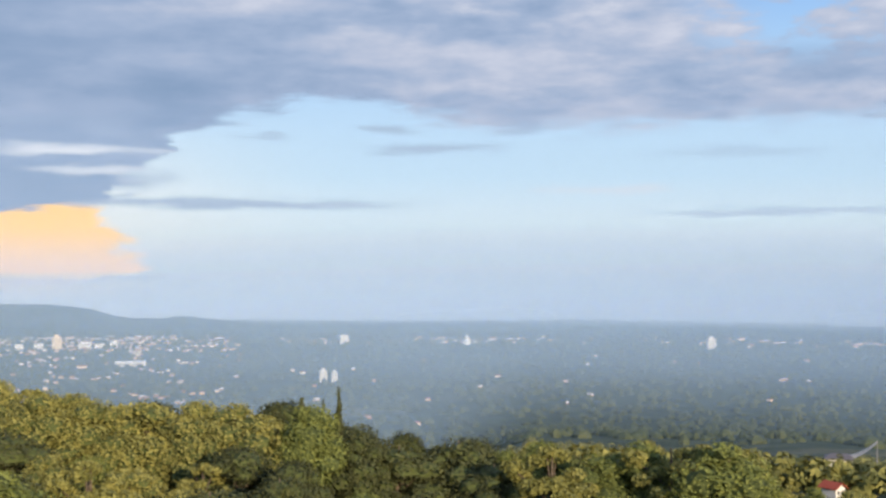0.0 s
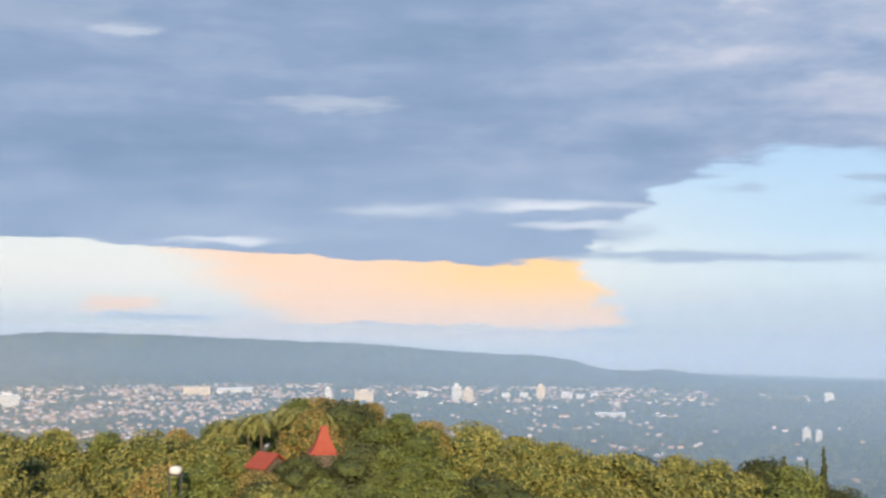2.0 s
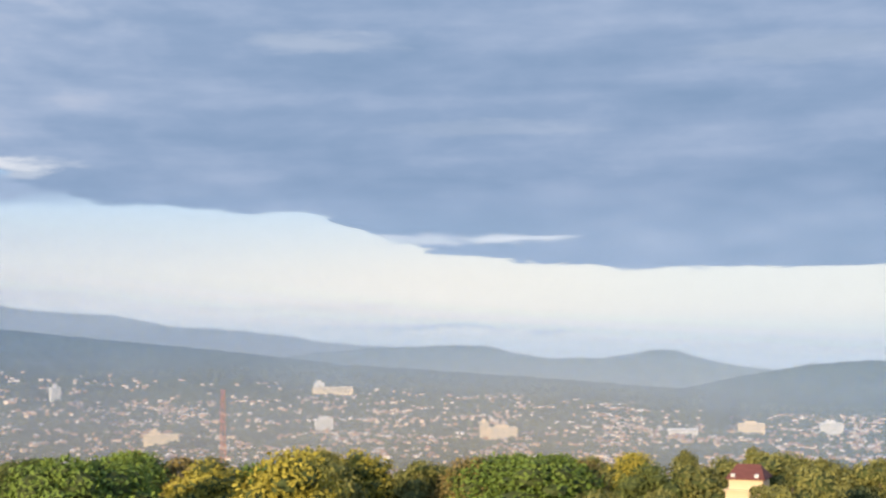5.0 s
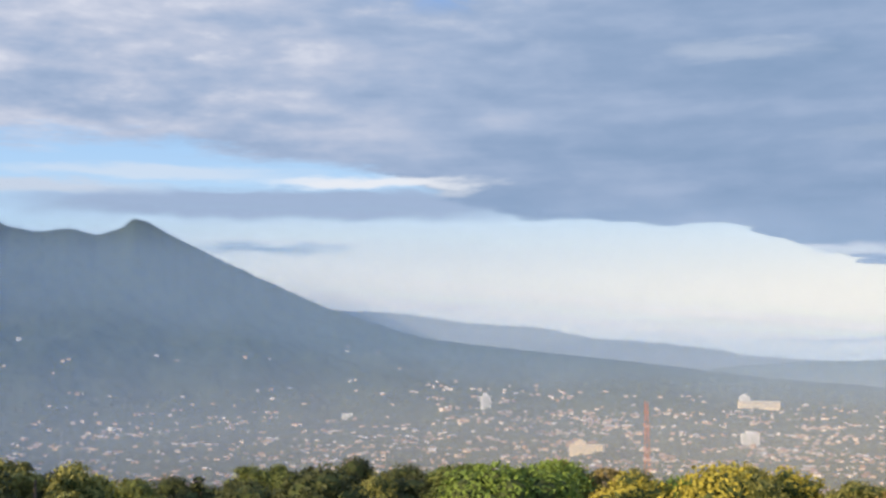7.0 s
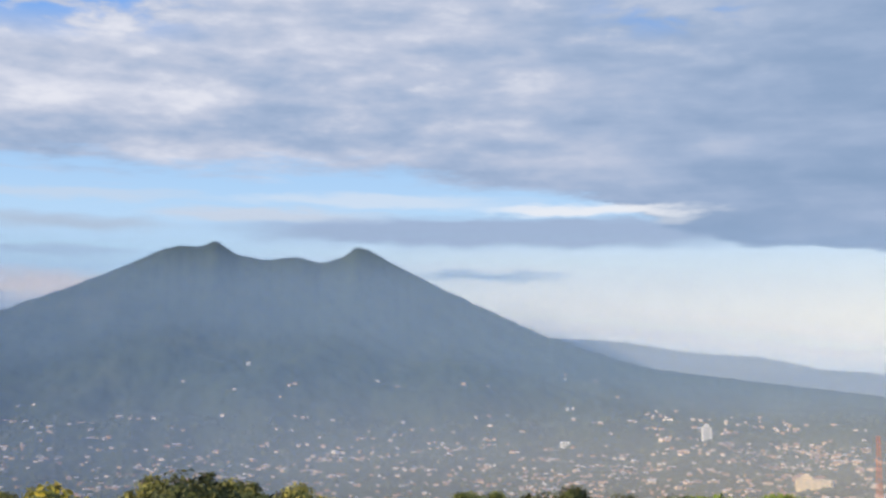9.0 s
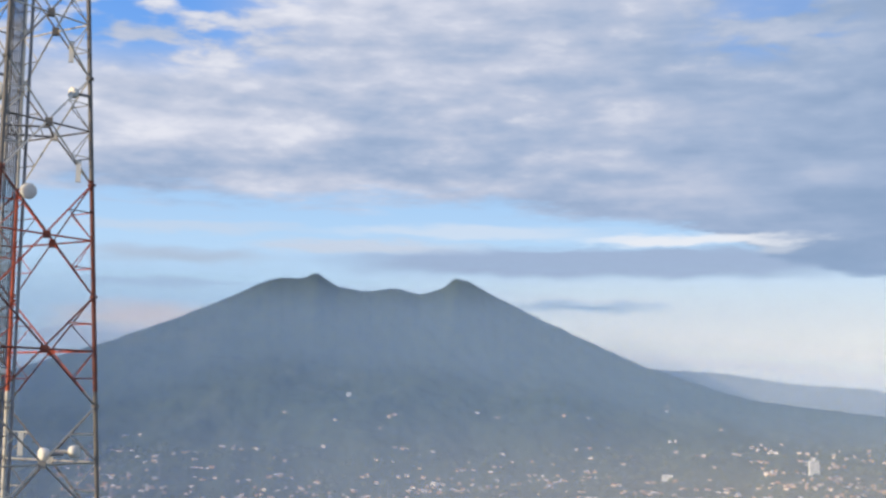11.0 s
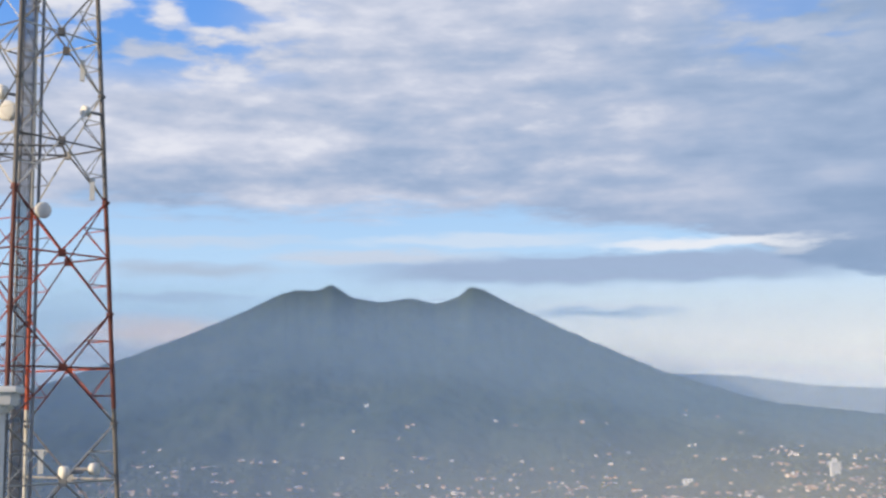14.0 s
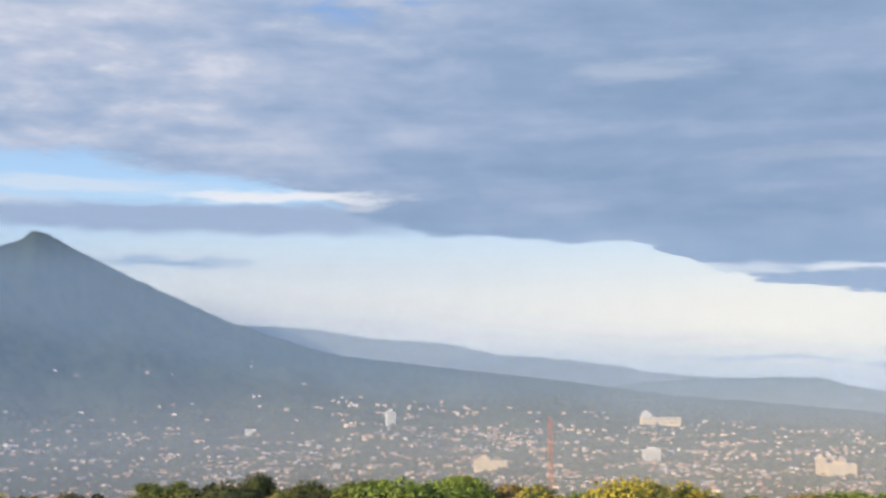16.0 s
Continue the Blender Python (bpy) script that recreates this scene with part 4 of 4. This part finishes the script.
# ---- lattice tower ----
def lattice_tower(name, label, paint, half, levels, leg_w, brace_w, sub=True):
    """A square lattice tower. half(z): half the diagonal at height z; levels: heights of the leg joints."""
    ob = new(name)
    tagged(ob, label, "lattice tower")

    def corner(i, z):
        a = math.pi / 2 * i
        return Vector((math.cos(a) * half(z), math.sin(a) * half(z), z))

    for i in range(4):
        bm = bmesh.new()
        for lo, hi in zip(levels, levels[1:]):
            limb(bm, corner(i, lo), corner(i, hi), leg_w, leg_w, 8)
            bmesh.ops.create_cone(bm, segments=8, radius1=leg_w * 1.7, radius2=leg_w * 1.7, depth=0.10, cap_ends=True, matrix=Matrix.Translation(corner(i, hi)))
        part("leg", bm, paint, ob)
    for lo, hi in zip(levels, levels[1:]):
        mid = (lo + hi) / 2
        for i in range(4):
            a0, b0, a1, b1 = corner(i, lo), corner(i + 1, lo), corner(i, hi), corner(i + 1, hi)
            bm = bmesh.new()
            beam(bm, a0, b1, brace_w)
            part("brace", bm, paint, ob)
            bm = bmesh.new()
            beam(bm, b0, a1, brace_w)
            part("brace", bm, paint, ob)
            am, bmid = corner(i, mid), corner(i + 1, mid)
            bm = bmesh.new()
            beam(bm, am, bmid, brace_w * 0.9)
            part("girt", bm, paint, ob)
            if sub:
                cross = (a0 + b0 + a1 + b1) / 4
                bm = bmesh.new()
                box(bm, cross - Vector((0.13, 0.13, 0.13)), cross + Vector((0.13, 0.13, 0.13)))
                part("gusset", bm, paint, ob)
                for p, q, m in ((a0, b1, am), (a1, b0, am), (b0, a1, bmid), (b1, a0, bmid)):
                    on = p.lerp(q, 0.25)
                    for end in (p.lerp(m, 0.5), m):
                        bm = bmesh.new()
                        beam(bm, on, end, brace_w * 0.55)
                        part("sub_brace", bm, paint, ob)
    return ob


def dish(parent, at, aim, radius, drum):
    """A drum antenna on a short pipe."""
    way = Vector(aim).normalized()
    q = way.to_track_quat("Z", "Y").to_matrix().to_4x4()
    bm = bmesh.new()
    bmesh.ops.create_cone(bm, segments=24, radius1=radius * 0.86, radius2=radius, depth=drum, cap_ends=True, matrix=Matrix.Translation(at) @ q)
    bmesh.ops.create_uvsphere(bm, u_segments=20, v_segments=8, radius=radius * 0.97, matrix=Matrix.Translation(Vector(at) + way * drum * 0.5) @ q @ Matrix.Diagonal((1, 1, 0.22, 1)))
    ob = part("antenna", bm, DISH, parent, "off-white drum antenna", True)
    bm = bmesh.new()
    limb(bm, Vector(at) - way * drum * 0.4, Vector(at) - way * (drum + 0.45), 0.06, 0.06, 8)
    part("bracket", bm, STEEL, ob)


TOWER_AZ, TOWER_R = 108.25, 49.0


def phone_tower():
    foot = land_z(TOWER_AZ, TOWER_R)

    def half(z):
        return max(0.9, 3.17 - 0.0595 * (z + foot - 3.7))

    def rise(el):
        return TOWER_R * math.tan(radians(el)) - foot
    joints = [rise(-0.31) - 4.05 * i for i in range(8, 0, -1)] + [rise(e) for e in (-0.31, 4.34, 9.12, 13.65, 18.1)]
    joints += [joints[-1] + 3.9 * i for i in range(1, 5)]
    joints[0] = -0.5
    ob = lattice_tower("telecom_tower", "tall square steel lattice tower banded red and white", TOWER_PAINT, half, joints, 0.085, 0.055)
    # cable ladder up the middle
    for x in (-0.2, 0.2):
        bm = bmesh.new()
        limb(bm, (x, 0.1, 0), (x, 0.1, joints[-1]), 0.045, 0.045, 6)
        part("ladder_rail", bm, STEEL, ob)
    bm = bmesh.new()
    z = 0.4
    while z < joints[-1]:
        beam(bm, (-0.2, 0.1, z), (0.2, 0.1, z), 0.02)
        z += 0.5
    part("ladder_rungs", bm, STEEL, ob)
    for i in range(4):
        bm = bmesh.new()
        limb(bm, (-0.12 + i * 0.08, 0.04, 0), (-0.12 + i * 0.08, 0.04, joints[-1] - i * 0.9), 0.028, 0.028, 6)
        part("feeder_cable", bm, CABLE, ob)
    bm = bmesh.new()
    limb(bm, (0.5, 0.2, 0), (0.5, 0.2, joints[-1]), 0.07, 0.06, 8)
    part("conduit", bm, STEEL, ob)
    # work platform under the dishes
    pz = rise(11.3)
    for sx in (-1, 1):
        for a, b in (((-1.4, sx * 0.9, pz), (1.4, sx * 0.9, pz)), ((sx * 1.4, -0.9, pz), (sx * 1.4, 0.9, pz))):
            bm = bmesh.new()
            beam(bm, a, b, 0.06)
            part("platform_beam", bm, STEEL, ob)
    for i in range(9):
        bm = bmesh.new()
        beam(bm, (-1.4 + i * 0.35, -0.9, pz), (-1.4 + i * 0.35, 0.9, pz), 0.03)
        part("platform_slat", bm, STEEL, ob)
    turn = pose(0, 0, 0, 0, 0, TOWER_AZ - 6.0)
    ob.matrix_basis = Matrix.Translation(polar(TOWER_AZ, TOWER_R, EYE + foot)) @ turn
    # antennas: sideways and towards the viewpoint, in the tower's own axes (-y looks back)
    dish(ob, (-0.45, -1.5, rise(12.5)), (-0.35, -1, 0), 0.38, 0.30)
    dish(ob, (-0.75, -1.2, rise(13.35)), (-1, -0.7, 0), 0.30, 0.28)
    dish(ob, (2.15, -0.4, rise(12.9)), (-0.8, -0.6, 0), 0.22, 0.2)
    dish(ob, (0.75, -0.8, rise(8.6)), (0.3, -1, 0), 0.30, 0.2)
    dish(ob, (2.75, -0.5, rise(-2.2)), (0.9, -0.4, 0), 0.24, 0.25)
    dish(ob, (1.75, -0.8, rise(-2.3)), (-0.9, -0.5, 0), 0.24, 0.25)
    for x, z in ((-2.5, 13.0), (2.0, 14.6), (2.45, 9.6), (-2.1, 9.2), (0.9, -1.9)):
        bm = bmesh.new()
        box(bm, (x - 0.09, -0.5, rise(z) - 0.4), (x + 0.09, -0.38, rise(z) + 0.4))
        part("panel_antenna", bm, DISH, ob, "slim white panel antenna")


phone_tower()


def small_mast(name, label, az, r, lo_el, hi_el, width, paint, panels):
    foot = surface_z(az, r)
    top = r * math.tan(radians(hi_el)) - foot

    def half(z):
        return width / 2 * (1 - 0.72 * z / top)
    levels = list(np.linspace(-1, top, panels))
    ob = lattice_tower(name, label, paint, half, levels, width * 0.012, width * 0.007, False)
    ob.matrix_basis = Matrix.Translation(polar(az, r, EYE + foot)) @ pose(0, 0, 0, 0, 0, az + 25)


small_mast("lattice_mast", "slender orange-red lattice mast above the treetops", 66.2, 1150.0, -6, -2.45, 12.0, RED_PAINT, 13)
small_mast("radio_mast", "thin grey radio mast in the town", 91.6, 2600.0, -4, -3.4, 9.0, STEEL, 9)
small_mast("radio_mast", "thin grey radio mast in the town", 101.5, 2700.0, -4, -1.9, 9.0, STEEL, 9)


# ---- white building beside the tower ----
def white_building():
    r = 16.0
    foot = land_z(109, 120)
    ob = new("white_building")
    tagged(ob, "white rendered building corner with stepped cornice", "building")
    right = r * math.tan(radians(110.5 - 108.93))
    top = r * math.tan(radians(1.28)) - foot
    wall_top = r * math.tan(radians(-0.10)) - foot
    left = -5.0
    bm = bmesh.new()
    box(bm, (left, 0, -1), (right, 0.6, top - 0.06))
    bmesh.ops.bevel(bm, geom=bm.edges[:], offset=0.012, segments=2, affect="EDGES")
    part("wall", bm, PARAPET, ob)
    h = top - wall_top
    for name, z0, z1, out in (("cornice_top", 0.80, 1.0, 0.20), ("cornice_cove", 0.42, 0.80, 0.155), ("cornice_fillet", 0.30, 0.42, 0.085), ("cornice_bead", 0.20, 0.30, 0.05), ("cornice_band", 0.0, 0.055, 0.018)):
        bm = bmesh.new()
        box(bm, (left - out, -out, wall_top + h * z0), (right + out, 0.6 + out, wall_top + h * z1))
        if name == "cornice_cove":
            for v in bm.verts:
                if v.co.z < wall_top + h * 0.6:
                    v.co.x += 0.025 if v.co.x < 0 else -0.025
                    v.co.y += 0.025 if v.co.y < 0.3 else -0.025
        bmesh.ops.bevel(bm, geom=bm.edges[:], offset=0.012, segments=2, affect="EDGES")
        part(name, bm, PARAPET, ob)
    for i in range(5):
        z = wall_top - 3.2 - i * 3.4
        bm = bmesh.new()
        box(bm, (left - 0.06, -0.06, z), (right + 0.06, 0.66, z + 0.12))
        part("string_course", bm, PARAPET, ob)
    ob.matrix_basis = facing(110.5, r, foot, -8)


white_building()

# ---- town on the plain and the volcano's foot ----
def spot_at(az, el, near=1500.0):
    """Where the line of sight at that elevation meets the land."""
    r = near
    while r < 4350 and surface_z(az, r) < r * math.tan(radians(el)):
        r += 8.0
    return r


def block_building(az, el, w, h, wall, label, floors=5, turn=0.0, step=0.0):
    r = spot_at(az, el)
    w, h = w * 0.000441 * r, h * 0.000441 * r
    d = w * 0.55
    ob = new("town_building")
    tagged(ob, label, "building", "large buildings in the town")
    bm = bmesh.new()
    box(bm, (-w / 2, -d / 2, -8), (w / 2, d / 2, h))
    part("wall", bm, wall, ob)
    bm = bmesh.new()
    box(bm, (-w / 2 - 0.4, -d / 2 - 0.4, h), (w / 2 + 0.4, d / 2 + 0.4, h + 0.8))
    part("roof", bm, wall, ob)
    if step:
        bm = bmesh.new()
        box(bm, (-w * 0.25, -d * 0.3, h + 0.8), (w * 0.2, d * 0.3, h * (1 + step)))
        part("penthouse", bm, wall, ob)
    for i in range(floors):
        z = h * (i + 0.35) / floors
        bm = bmesh.new()
        box(bm, (-w * 0.44, -d / 2 - 0.12, z), (w * 0.44, -d / 2 + 0.1, z + h / floors * 0.34))
        part("window_band", bm, GLASS_TOWN, ob)
    ob.matrix_basis = facing(az, r, surface_z(az, r), turn)


for spec in (
    (4.43, -4.25, 14, 15, WALL_WHITE, "white office block on the far plain", 5, 20),
    (5.35, -5.95, 13, 20, WALL_WHITE, "white twin apartment block on the near plain", 6, 15),
    (4.85, -5.95, 10, 17, WALL_WHITE, "white twin apartment block on the near plain", 6, 15),
    (-11.8, -4.4, 15, 17, WALL_WHITE, "pale hotel tower on the far plain", 6, 25),
    (16.77, -4.35, 15, 21, WALL_CREAM, "beige tower block above low town roofs", 7, 10),
    (15.6, -4.3, 20, 9, WALL_WHITE, "long low white hall on the plain", 2, 0), (15.0, -4.32, 16, 7, WALL_WHITE, "low white hall on the plain", 2, 0),
    (14.4, -4.3, 12, 10, WALL_WHITE, "small white block on the plain", 3, 10), (17.5, -4.3, 14, 9, WALL_WHITE, "small white block on the plain", 3, -10),
    (18.3, -4.3, 14, 8, WALL_WHITE, "low white block on the plain", 2, 0), (13.7, -5.1, 52, 7, WALL_WHITE, "long low white shed on the plain", 1, 0),
    (20.5, -4.5, 16, 26, WALL_WHITE, "white tower of a town complex", 6, 12), (20.0, -4.5, 18, 20, WALL_CREAM, "cream block of a town complex", 5, 8),
    (22.0, -4.3, 18, 9, WALL_WHITE, "low white block in the town", 2, 0), (24.6, -4.5, 32, 17, WALL_CREAM, "broad cream building behind the wood", 4, -8),
    (26.2, -4.4, 12, 18, WALL_WHITE, "white tower behind the wood", 5, 0),
    (43.1, -4.55, 44, 17, WALL_CREAM, "large cream hall catching the sun", 3, 0), (39.8, -4.55, 36, 19, WALL_WHITE, "pale grey apartment building in the town", 5, 6),
    (31.9, -4.2, 46, 15, WALL_CREAM, "cream hospital block at the edge of town", 4, -6), (30.3, -4.1, 60, 8, WALL_WHITE, "long white hall at the edge of town", 2, 0),
    (53.9, -4.75, 50, 18, WALL_CREAM, "large cream hotel in the dense town", 6, 5), (54.7, -4.75, 16, 26, WALL_CREAM, "cream hotel tower in the dense town", 7, 5),
    (73.26, -2.85, 16, 24, WALL_WHITE, "lone white tower block on green slope", 8, 18),
    (61.4, -2.7, 70, 10, WALL_CREAM, "long low cream factory on the slope", 2, 0), (62.0, -2.7, 18, 18, WALL_WHITE, "white factory tower on the slope", 4, 0),
    (68.8, -4.75, 58, 14, WALL_CREAM, "broad cream building in the town", 4, -8), (69.1, -4.75, 18, 20, WALL_CREAM, "cream stair tower in the town", 6, -8),
    (79.4, -3.25, 18, 9, WALL_WHITE, "white house on the green slope", 2, 0), (61.8, -4.35, 30, 20, WALL_WHITE, "white terraced block in the town", 5, 10),
    (46.0, -4.6, 50, 9, WALL_WHITE, "long white market hall", 2, 0), (93.4, 0.28, 8, 5, WALL_WHITE, "lone white house high on the volcano's foot", 2, 0)):
    block_building(*spec, step=0.25 if spec[3] > 15 else 0.0)

# pointed monument on the plain
r_mon = spot_at(-1.06, -4.3)
spire = new("monument")
tagged(spire, "pale pointed monument on the far plain", "monument")
bm_mon = bmesh.new()
bmesh.ops.create_cone(bm_mon, segments=4, radius1=13, radius2=1.0, depth=30, cap_ends=True, matrix=pose(0, 0, 15))
part("spire", bm_mon, WALL_WHITE, spire)
bm_mon = bmesh.new()
box(bm_mon, (-14, -14, -6), (14, 14, 2))
part("base", bm_mon, WALL_WHITE, spire)
spire.matrix_basis = facing(-1.06, r_mon, surface_z(-1.06, r_mon))


def density(az, el, r):
    """How thickly the land is built over: rows and clusters along the contours."""
    c = noise.fractal((az * 0.30, r * 0.0030, 4.0), 0.8, 2.0, 4)
    streak = noise.noise((az * 0.12, el * 3.2, 8.0))
    rows = noise.fractal((az * 0.42, el * 6.0, 2.0), 0.8, 2.0, 3)
    if az < 9:
        return 0.30 * (abs(el + 4.12) < 0.14) * (rows > 0.05) + 0.05 * (rows > 0.35) * (el < -4.3)
    if az < 26:
        return 0.6 * (abs(el + 4.2) < 0.35) * (rows > -0.1) + 0.3 * (rows > 0.2) * (el < -4.5)
    if az < 42:
        return (1.0 if c + rows > -0.10 else 0.12) * (el < -3.75)
    if az < 76:
        top = -3.6 + (az - 42) * 0.062
        thick = 1.0 if rows * 1.3 + streak * 0.8 > (0.06 if el < -3.0 else 0.26) else 0.03
        return thick * (el < top) * (1.0 if el < top - 0.7 else 0.45)
    if el < -3.1:
        return 1.0 if rows * 1.3 + streak * 0.8 > (0.02 if el < -3.7 else 0.25) else 0.02
    if el < -1.9:
        return 0.7 if rows > 0.33 else 0.006
    return (0.16 if rows > 0.40 else 0.003) * (el < 0.0)


def house_mesh(w, d, h, rh, kind):
    """Walls and roof of a small town house as vertex and face lists."""
    a, b = w / 2, d / 2
    wall_v = [(-a, -b, -3), (a, -b, -3), (a, b, -3), (-a, b, -3), (-a, -b, h), (a, -b, h), (a, b, h), (-a, b, h)]
    wall_f = [(0, 1, 5, 4), (1, 2, 6, 5), (2, 3, 7, 6), (3, 0, 4, 7)]
    a, b = a + 0.5, b + 0.5
    k = 0.0 if kind else a * 0.5
    roof_v = [(-a, -b, h), (a, -b, h), (a, b, h), (-a, b, h), (-a + k, 0, h + rh), (a - k, 0, h + rh)]
    roof_f = [(0, 1, 5, 4), (1, 2, 5), (2, 3, 4, 5), (3, 0, 4), (3, 2, 1, 0)]
    return wall_v, wall_f, roof_v, roof_f


def make_town():
    rng = np.random.default_rng(2024)
    spots = []
    while len(spots) < 9500:
        az = rng.uniform(-20, 106)
        r = 1750 + 2550 * rng.uniform() ** 0.9
        z = surface_z(az, r)
        el = math.degrees(math.atan2(z, r))
        if rng.uniform() < density(az, el, r):
            spots.append((az, r, z))
    near = sorted(range(len(spots)), key=lambda i: spots[i][1])[:280]
    keep = set(near)
    models = []
    for i, (w, d, h, rh, kind) in enumerate(((8, 7, 3.4, 2.0, 0), (10, 7, 4.4, 2.2, 1), (7, 6, 5.2, 1.4, 0), (13, 8, 3.8, 2.2, 1))):
        wv, wf, rv, rf = house_mesh(w, d, h, rh, kind)
        ob = new("town_house")
        tagged(ob, "small pale town house with pitched roof", "house", "houses of the town")
        mesh_object("wall", wv, wf, WALL_TOWN_ONE, parent=ob)
        mesh_object("roof", rv, rf, ROOF_TOWN_ONE, parent=ob)
        models.append(ob)
    placed = [False] * 4
    for i in near:
        az, r, z = spots[i]
        which = int(rng.integers(4))
        m = facing(az, r, z, rng.uniform(-50, 50))
        if placed[which]:
            copy_thing(models[which], m)
        else:
            models[which].matrix_basis, placed[which] = m, True
    wall_v, wall_f, roof_v, roof_f = [], [], [], []
    for i, (az, r, z) in enumerate(spots):
        if i in keep:
            continue
        big = rng.uniform() < 0.07 and az < 76
        w, d, h = rng.uniform(5, 11.5), rng.uniform(5, 8), rng.uniform(2.0, 4.2)
        if az > 76:
            w, d, h = w * 1.1, d * 0.8, h * 0.75
        if big:
            w, d, h = w * 2.0, d * 1.4, h * 1.4
        wv, wf, rv, rf = house_mesh(w, d, h, rng.uniform(1.2, 3.0), int(rng.integers(2)))
        m = facing(az, r, z, rng.uniform(-50, 50))
        b = len(wall_v)
        wall_v += [m @ Vector(v) for v in wv]
        wall_f += [tuple(j + b for j in f) for f in wf]
        b = len(roof_v)
        roof_v += [m @ Vector(v) for v in rv]
        roof_f += [tuple(j + b for j in f) for f in rf]
    town = new("far_town")
    tagged(town, "crowded pale houses with red and grey roofs across the plain", "town", kind="stuff")
    tagged(mesh_object("walls", wall_v, wall_f, WALL_TOWN, parent=town), kind="stuff")
    tagged(mesh_object("roofs", roof_v, roof_f, ROOF_TOWN, parent=town), kind="stuff")


make_town()


def plain_trees():
    """Clumps of trees all over the plain and the volcano's lower slopes."""
    rng = np.random.default_rng(31)
    verts, faces = [], []
    for _ in range(15000):
        az, r = rng.uniform(-24, 112), 1250 + 3000 * rng.uniform() ** 0.8
        z = surface_z(az, r)
        if z > -110:
            continue
        w, h = rng.uniform(5, 11), rng.uniform(5, 10)
        c = polar(az, r, EYE + z)
        b = len(verts)
        n = 6
        ph = rng.uniform(0, 6.28)
        for ring, (rr, zz) in enumerate(((1.0, 0.0), (0.92, 0.55), (0.45, 0.92))):
            for i in range(n):
                a = ph + i * 6.2832 / n
                q = rr * w * rng.uniform(0.75, 1.2)
                verts.append(c + Vector((math.cos(a) * q, math.sin(a) * q, zz * h * rng.uniform(0.85, 1.15) - 1.0)))
        verts.append(c + Vector((0, 0, h)))
        for ring in range(2):
            for i in range(n):
                faces.append((b + ring * n + i, b + ring * n + (i + 1) % n, b + (ring + 1) * n + (i + 1) % n, b + (ring + 1) * n + i))
        for i in range(n):
            faces.append((b + 2 * n + i, b + 2 * n + (i + 1) % n, b + 3 * n))
    ob = mesh_object("plain_trees", verts, faces, WOOD_FAR)
    tagged(ob, "scattered dark tree clumps between the town's houses", "trees", kind="stuff")


plain_trees()
